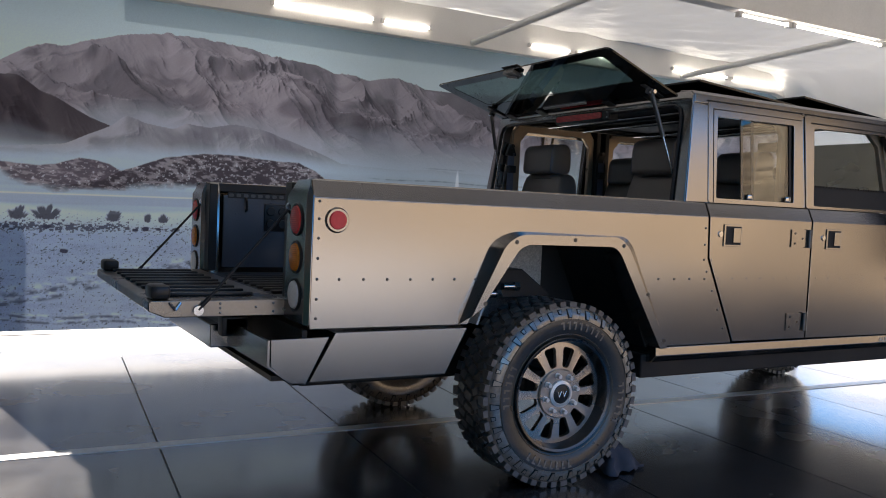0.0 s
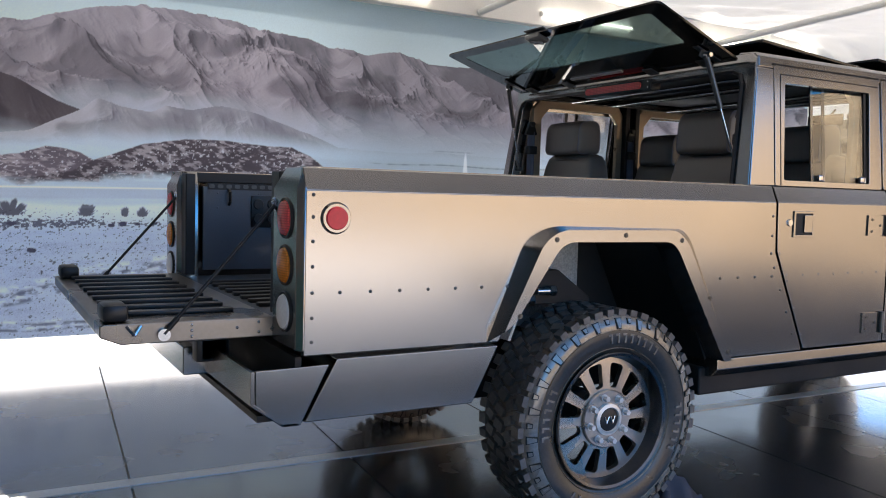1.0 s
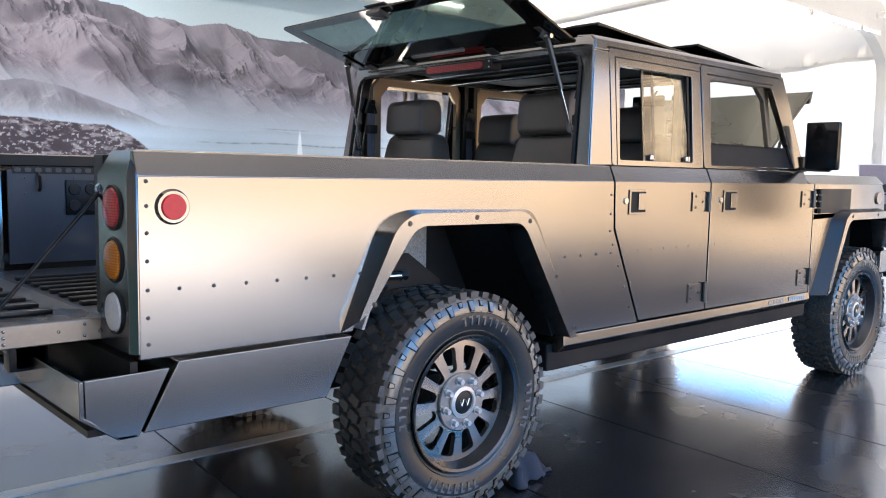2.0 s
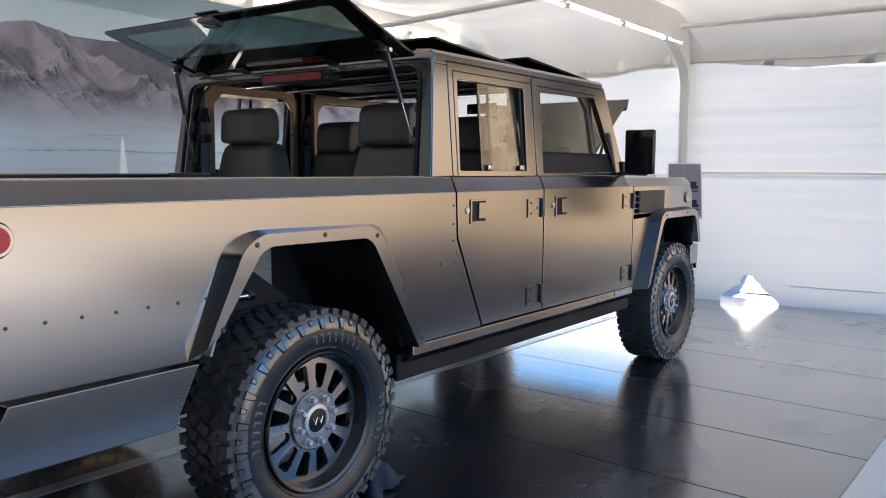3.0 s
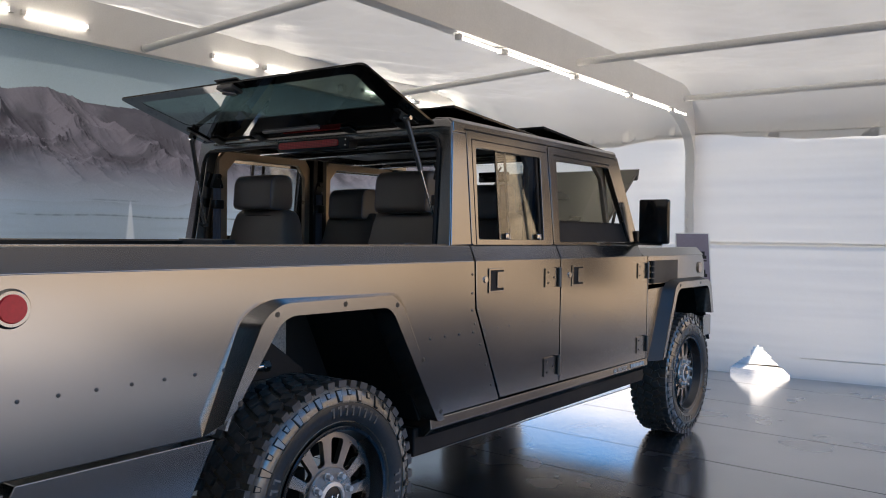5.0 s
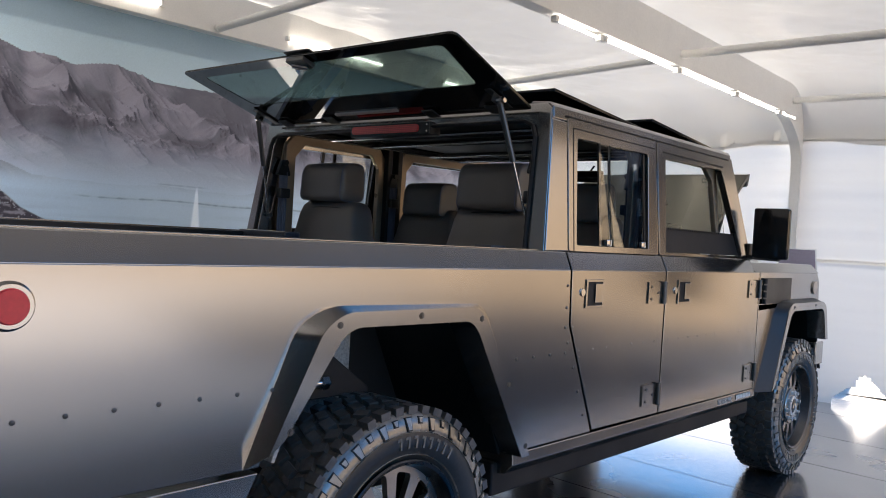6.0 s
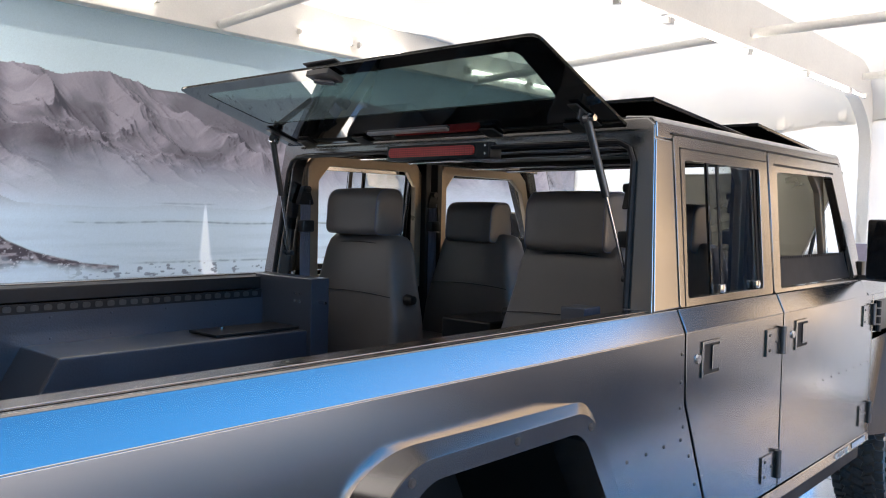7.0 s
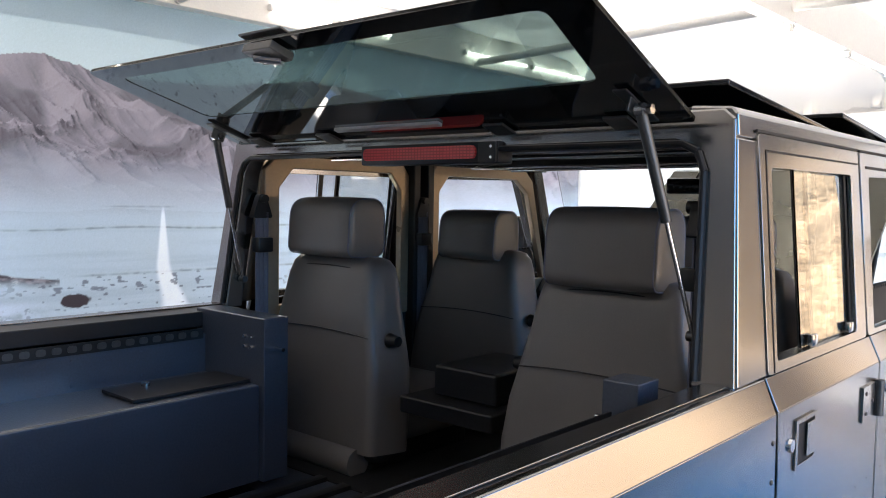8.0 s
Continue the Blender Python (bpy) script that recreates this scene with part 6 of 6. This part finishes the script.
# ---- small details of the truck ----
def wide_details():
    # perforated strip, hook and socket panel on the left inner wall of the bed
    for s in (-1, 1):
        bm = B()
        v = s * (W - 0.216)
        box(bm, -1.10, 0.55, *sorted((v, v - s * 0.004)), 1.262, 1.294)
        st = part("perforated_strip", bm, M_BLACK, truck, "dark perforated lashing strip")
        # the strip's glints are put in as lighter steel plates where its slots are
        for k in range(40):
            bm = B()
            u = -1.08 + k * 0.041
            slab(bm, rounded([(u - 0.013, 1.269), (u + 0.013, 1.269), (u + 0.013, 1.288), (u - 0.013, 1.288)], 0.008, 3), "y", v - s * 0.0042, v - s * 0.006)
            part("slot_glint", bm, M_STEEL, st)
        rivets([(u, z) for u in np.arange(-1.05, 0.55, 0.2) for z in (1.245, 1.175)], v, -s, truck, M_LINER, r=0.005)
    v = W - 0.217
    bm = B()
    box(bm, -0.89, -0.75, v - 0.010, v, 1.08, 1.237, bevel=0.004)
    sp = part("socket_panel", bm, M_BLACK, truck, "black panel of four round power sockets")
    for u in (-0.855, -0.785):
        for z in (1.122, 1.195):
            bm = B()
            tube(bm, (u, v - 0.009, z), (u, v - 0.018, z), 0.027, 0.025, seg=20)
            part("socket", bm, M_BLACK, sp, "round socket with a flip cap", bevel=0.003)
    bm = B()
    pipe(bm, [(-1.0, v - 0.01, 1.263), (-1.0, v - 0.03, 1.247), (-1.0, v - 0.035, 1.205), (-1.0, v - 0.015, 1.19)], 0.007, 8)
    part("lashing_hook", bm, M_BLACK, truck, "black lashing hook")
    # loop on the tailgate edge
    bm = B()
    pipe(bm, [(-1.69, -0.692, 0.852), (-1.67, -0.704, 0.825), (-1.65, -0.692, 0.852)], 0.006, 8)
    part("tailgate_loop", bm, M_CHROME, truck, "bright steel loop on the tailgate edge")
    rivets([(-1.50, 0.81), (-1.50, 0.828), (-1.50, 0.846), (-1.36, 0.83), (-1.29, 0.845), (-1.29, 0.812)], -0.69, -1, truck, r=0.005)
    # writing on the sill: two words and a plain bar for the maker's name
    for text, u, size in (("ALL ELECTRIC", 2.265, 0.036),):
        cu = bpy.data.curves.new("sill_text", "FONT")
        cu.body, cu.size, cu.extrude = text, size, 0.0006
        tmp = new("sill_text_curve", cu)
        me = bpy.data.meshes.new_from_object(tmp)
        bpy.data.objects.remove(tmp)
        ob = new("sill_text", me)
        ob.matrix_world = Matrix.Translation((u, -(W + 0.0055), 0.593)) @ Matrix.Rotation(radians(90), 4, "X") @ Matrix.Rotation(radians(0), 4, "Y") @ Matrix.Diagonal((0.80, 1.0, 1, 1))
        ob.parent = truck
        me.materials.append(M_WHITE)
        tagged(ob, "white lettering on the sill")
    for k in range(9):
        bm = B()
        u = 2.50 + k * 0.022
        box(bm, u, u + 0.017, -(W + 0.006), -(W + 0.0045), 0.594, 0.618)
        part("name_bar", bm, M_WHITE, truck)
    # hinge row on the front fender
    for z in (1.115, 1.153, 1.192, 1.23):
        bm = B()
        tube(bm, (2.80, -(W + 0.012), z - 0.015), (2.80, -(W + 0.012), z + 0.015), 0.012, seg=10)
        part("fender_latch", bm, M_BLACK, truck)
    # hitch bracket
    bm = B()
    box(bm, -1.44, -1.33, -0.50, -0.44, 0.683, 0.766, bevel=0.006)
    box(bm, -1.42, -1.34, -0.50, 0.5, 0.693, 0.756)
    h = part("tow_bracket", bm, M_BLACK, truck, "black tow bracket behind the bumper")
    bm = B()
    n = 16
    pts = [(-1.375, -0.60 + 0.025 * math.cos(2 * math.pi * k / n), 0.667 + 0.03 * math.sin(2 * math.pi * k / n)) for k in range(n + 1)]
    pipe(bm, pts, 0.008, 8)
    part("tow_ring", bm, M_BLACK, h, "black tow ring")


wide_details()


# shears the body so that its far side fits the camera's view
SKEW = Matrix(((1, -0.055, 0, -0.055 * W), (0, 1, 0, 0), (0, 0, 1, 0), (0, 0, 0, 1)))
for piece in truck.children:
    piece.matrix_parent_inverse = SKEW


# ---- loose things in the tent ----
def poster_stand():
    t = thing("poster_stand", "leaning printed information board with a white border", "poster stand", pose(5.53, -0.193, 0))
    m = Matrix(((0.423, -0.451, 0.786, 0.0), (-0.906, -0.209, 0.367, 0.0), (0.0, -0.867, -0.497, 1.188), (0, 0, 0, 1)))
    def board(name, w, h, d0, d1, mat, label, dx=0.0, dy=0.0):
        bm = B()
        box(bm, dx - w / 2, dx + w / 2, dy - h / 2, dy + h / 2, d0, d1, m)
        return part(name, bm, mat, t, label)
    board("board", 0.325, 0.603, -0.006, 0.006, M_WHITE, "white board")
    M_PRINT = simple("dusky_print", (0.24, 0.21, 0.27), 0.4)
    board("print", 0.300, 0.578, -0.0085, -0.006, M_PRINT, "dusky purple picture of a dark vehicle")
    for dy in (-0.03, 0.17):
        bm = B()
        for w, h, dx, y in ((0.13, 0.035, 0.06, dy), (0.08, 0.045, 0.07, dy - 0.04), (0.15, 0.014, 0.05, dy + 0.04)):
            box(bm, dx - w / 2, dx + w / 2, y - h / 2, y + h / 2, -0.0095, -0.0085, m)
        part("printed_shape", bm, M_DARK, t)
    bm = B()
    tube(bm, (0.10, 0.05, 0.01), (0.03, 0.015, 1.17), 0.015)
    tube(bm, (0.10, 0.05, 0.0), (0.10, 0.05, 0.012), 0.15, seg=28)
    part("pole", bm, M_STEEL, t, "steel pole on a round foot")


poster_stand()


def cloth():
    """A crumpled dark rag under the front of the rear tyre."""
    rng = random.Random(5)
    bm = B()
    n = 14
    g = []
    for j in range(n):
        row = []
        for i in range(n):
            a, b = i / (n - 1), j / (n - 1)
            z = 0.012 + 0.17 * max(0, noise.noise((a * 3.1, b * 2.7, 3.3)) + 0.45) * math.sin(math.pi * min(1, max(0, a))) ** 0.5 * math.sin(math.pi * b) ** 0.5 + 0.02 * noise.noise((a * 9, b * 9, 1))
            row.append(bm.verts.new((0.30 + 0.28 * a + 0.06 * b + rng.uniform(-0.01, 0.01), -0.88 + 0.27 * b + 0.06 * a + 0.03 * noise.noise((a * 4, b * 4, 9)), max(z, 0.004))))
        g.append(row)
    for j in range(n - 1):
        for i in range(n - 1):
            bm.faces.new((g[j][i], g[j][i + 1], g[j + 1][i + 1], g[j + 1][i]))
    ob = solid("rag", bm, simple("slate_cloth", (0.07, 0.075, 0.10), 0.85, fine=250, bump=0.4), "crumpled slate-grey rag wedged against the tyre", "rag", smooth=80)
    sol = ob.modifiers.new("thickness", "SOLIDIFY")
    sol.thickness = 0.003


cloth()


def feather_flag():
    t = thing("feather_flag", "dark navy feather flag with a pale emblem on a pole", "flag", pose(5.12, -3.08, -0.045, 0, 0, 65))
    bm = B()
    n = 24
    rows = []
    for k in range(n + 1):
        z = 0.95 + 3.5 * k / n
        w = 0.78 * (1 if z < 3.2 else math.sqrt(max(0.02, 1 - ((z - 3.2) / 1.35) ** 2)))
        rows.append([bm.verts.new((w * i / 6 + (1 - i / 6) * 0.16 * max(0, 2.4 - z), 0.05 * math.sin(z * 2.2 + i * 0.7), z)) for i in range(7)])
    for a, b in zip(rows, rows[1:]):
        for i in range(6):
            bm.faces.new((a[i], a[i + 1], b[i + 1], b[i]))
    ob = part("flag_cloth", bm, simple("navy_cloth", (0.012, 0.018, 0.04), 0.7), t, "navy cloth", smooth=80)
    sol = ob.modifiers.new("thickness", "SOLIDIFY")
    sol.thickness = 0.002
    M_EMBLEM = simple("pale_print", (0.30, 0.34, 0.42), 0.7)
    for k in range(6):
        bm = B()
        z = 1.4 + 0.34 * k
        box(bm, 0.27, 0.42, 0.06, 0.063, z, z + 0.03)
        box(bm, 0.27, 0.30, 0.06, 0.063, z + 0.03, z + 0.17)
        part("emblem_bar", bm, M_EMBLEM, ob, "pale blue-grey bar")
    bm = B()
    tube(bm, (-0.01, 0, 0), (-0.01, 0, 4.5), 0.018)
    tube(bm, (-0.01, 0, 0), (-0.01, 0, 0.03), 0.25, seg=24)
    part("pole", bm, M_STEEL, t)


feather_flag()
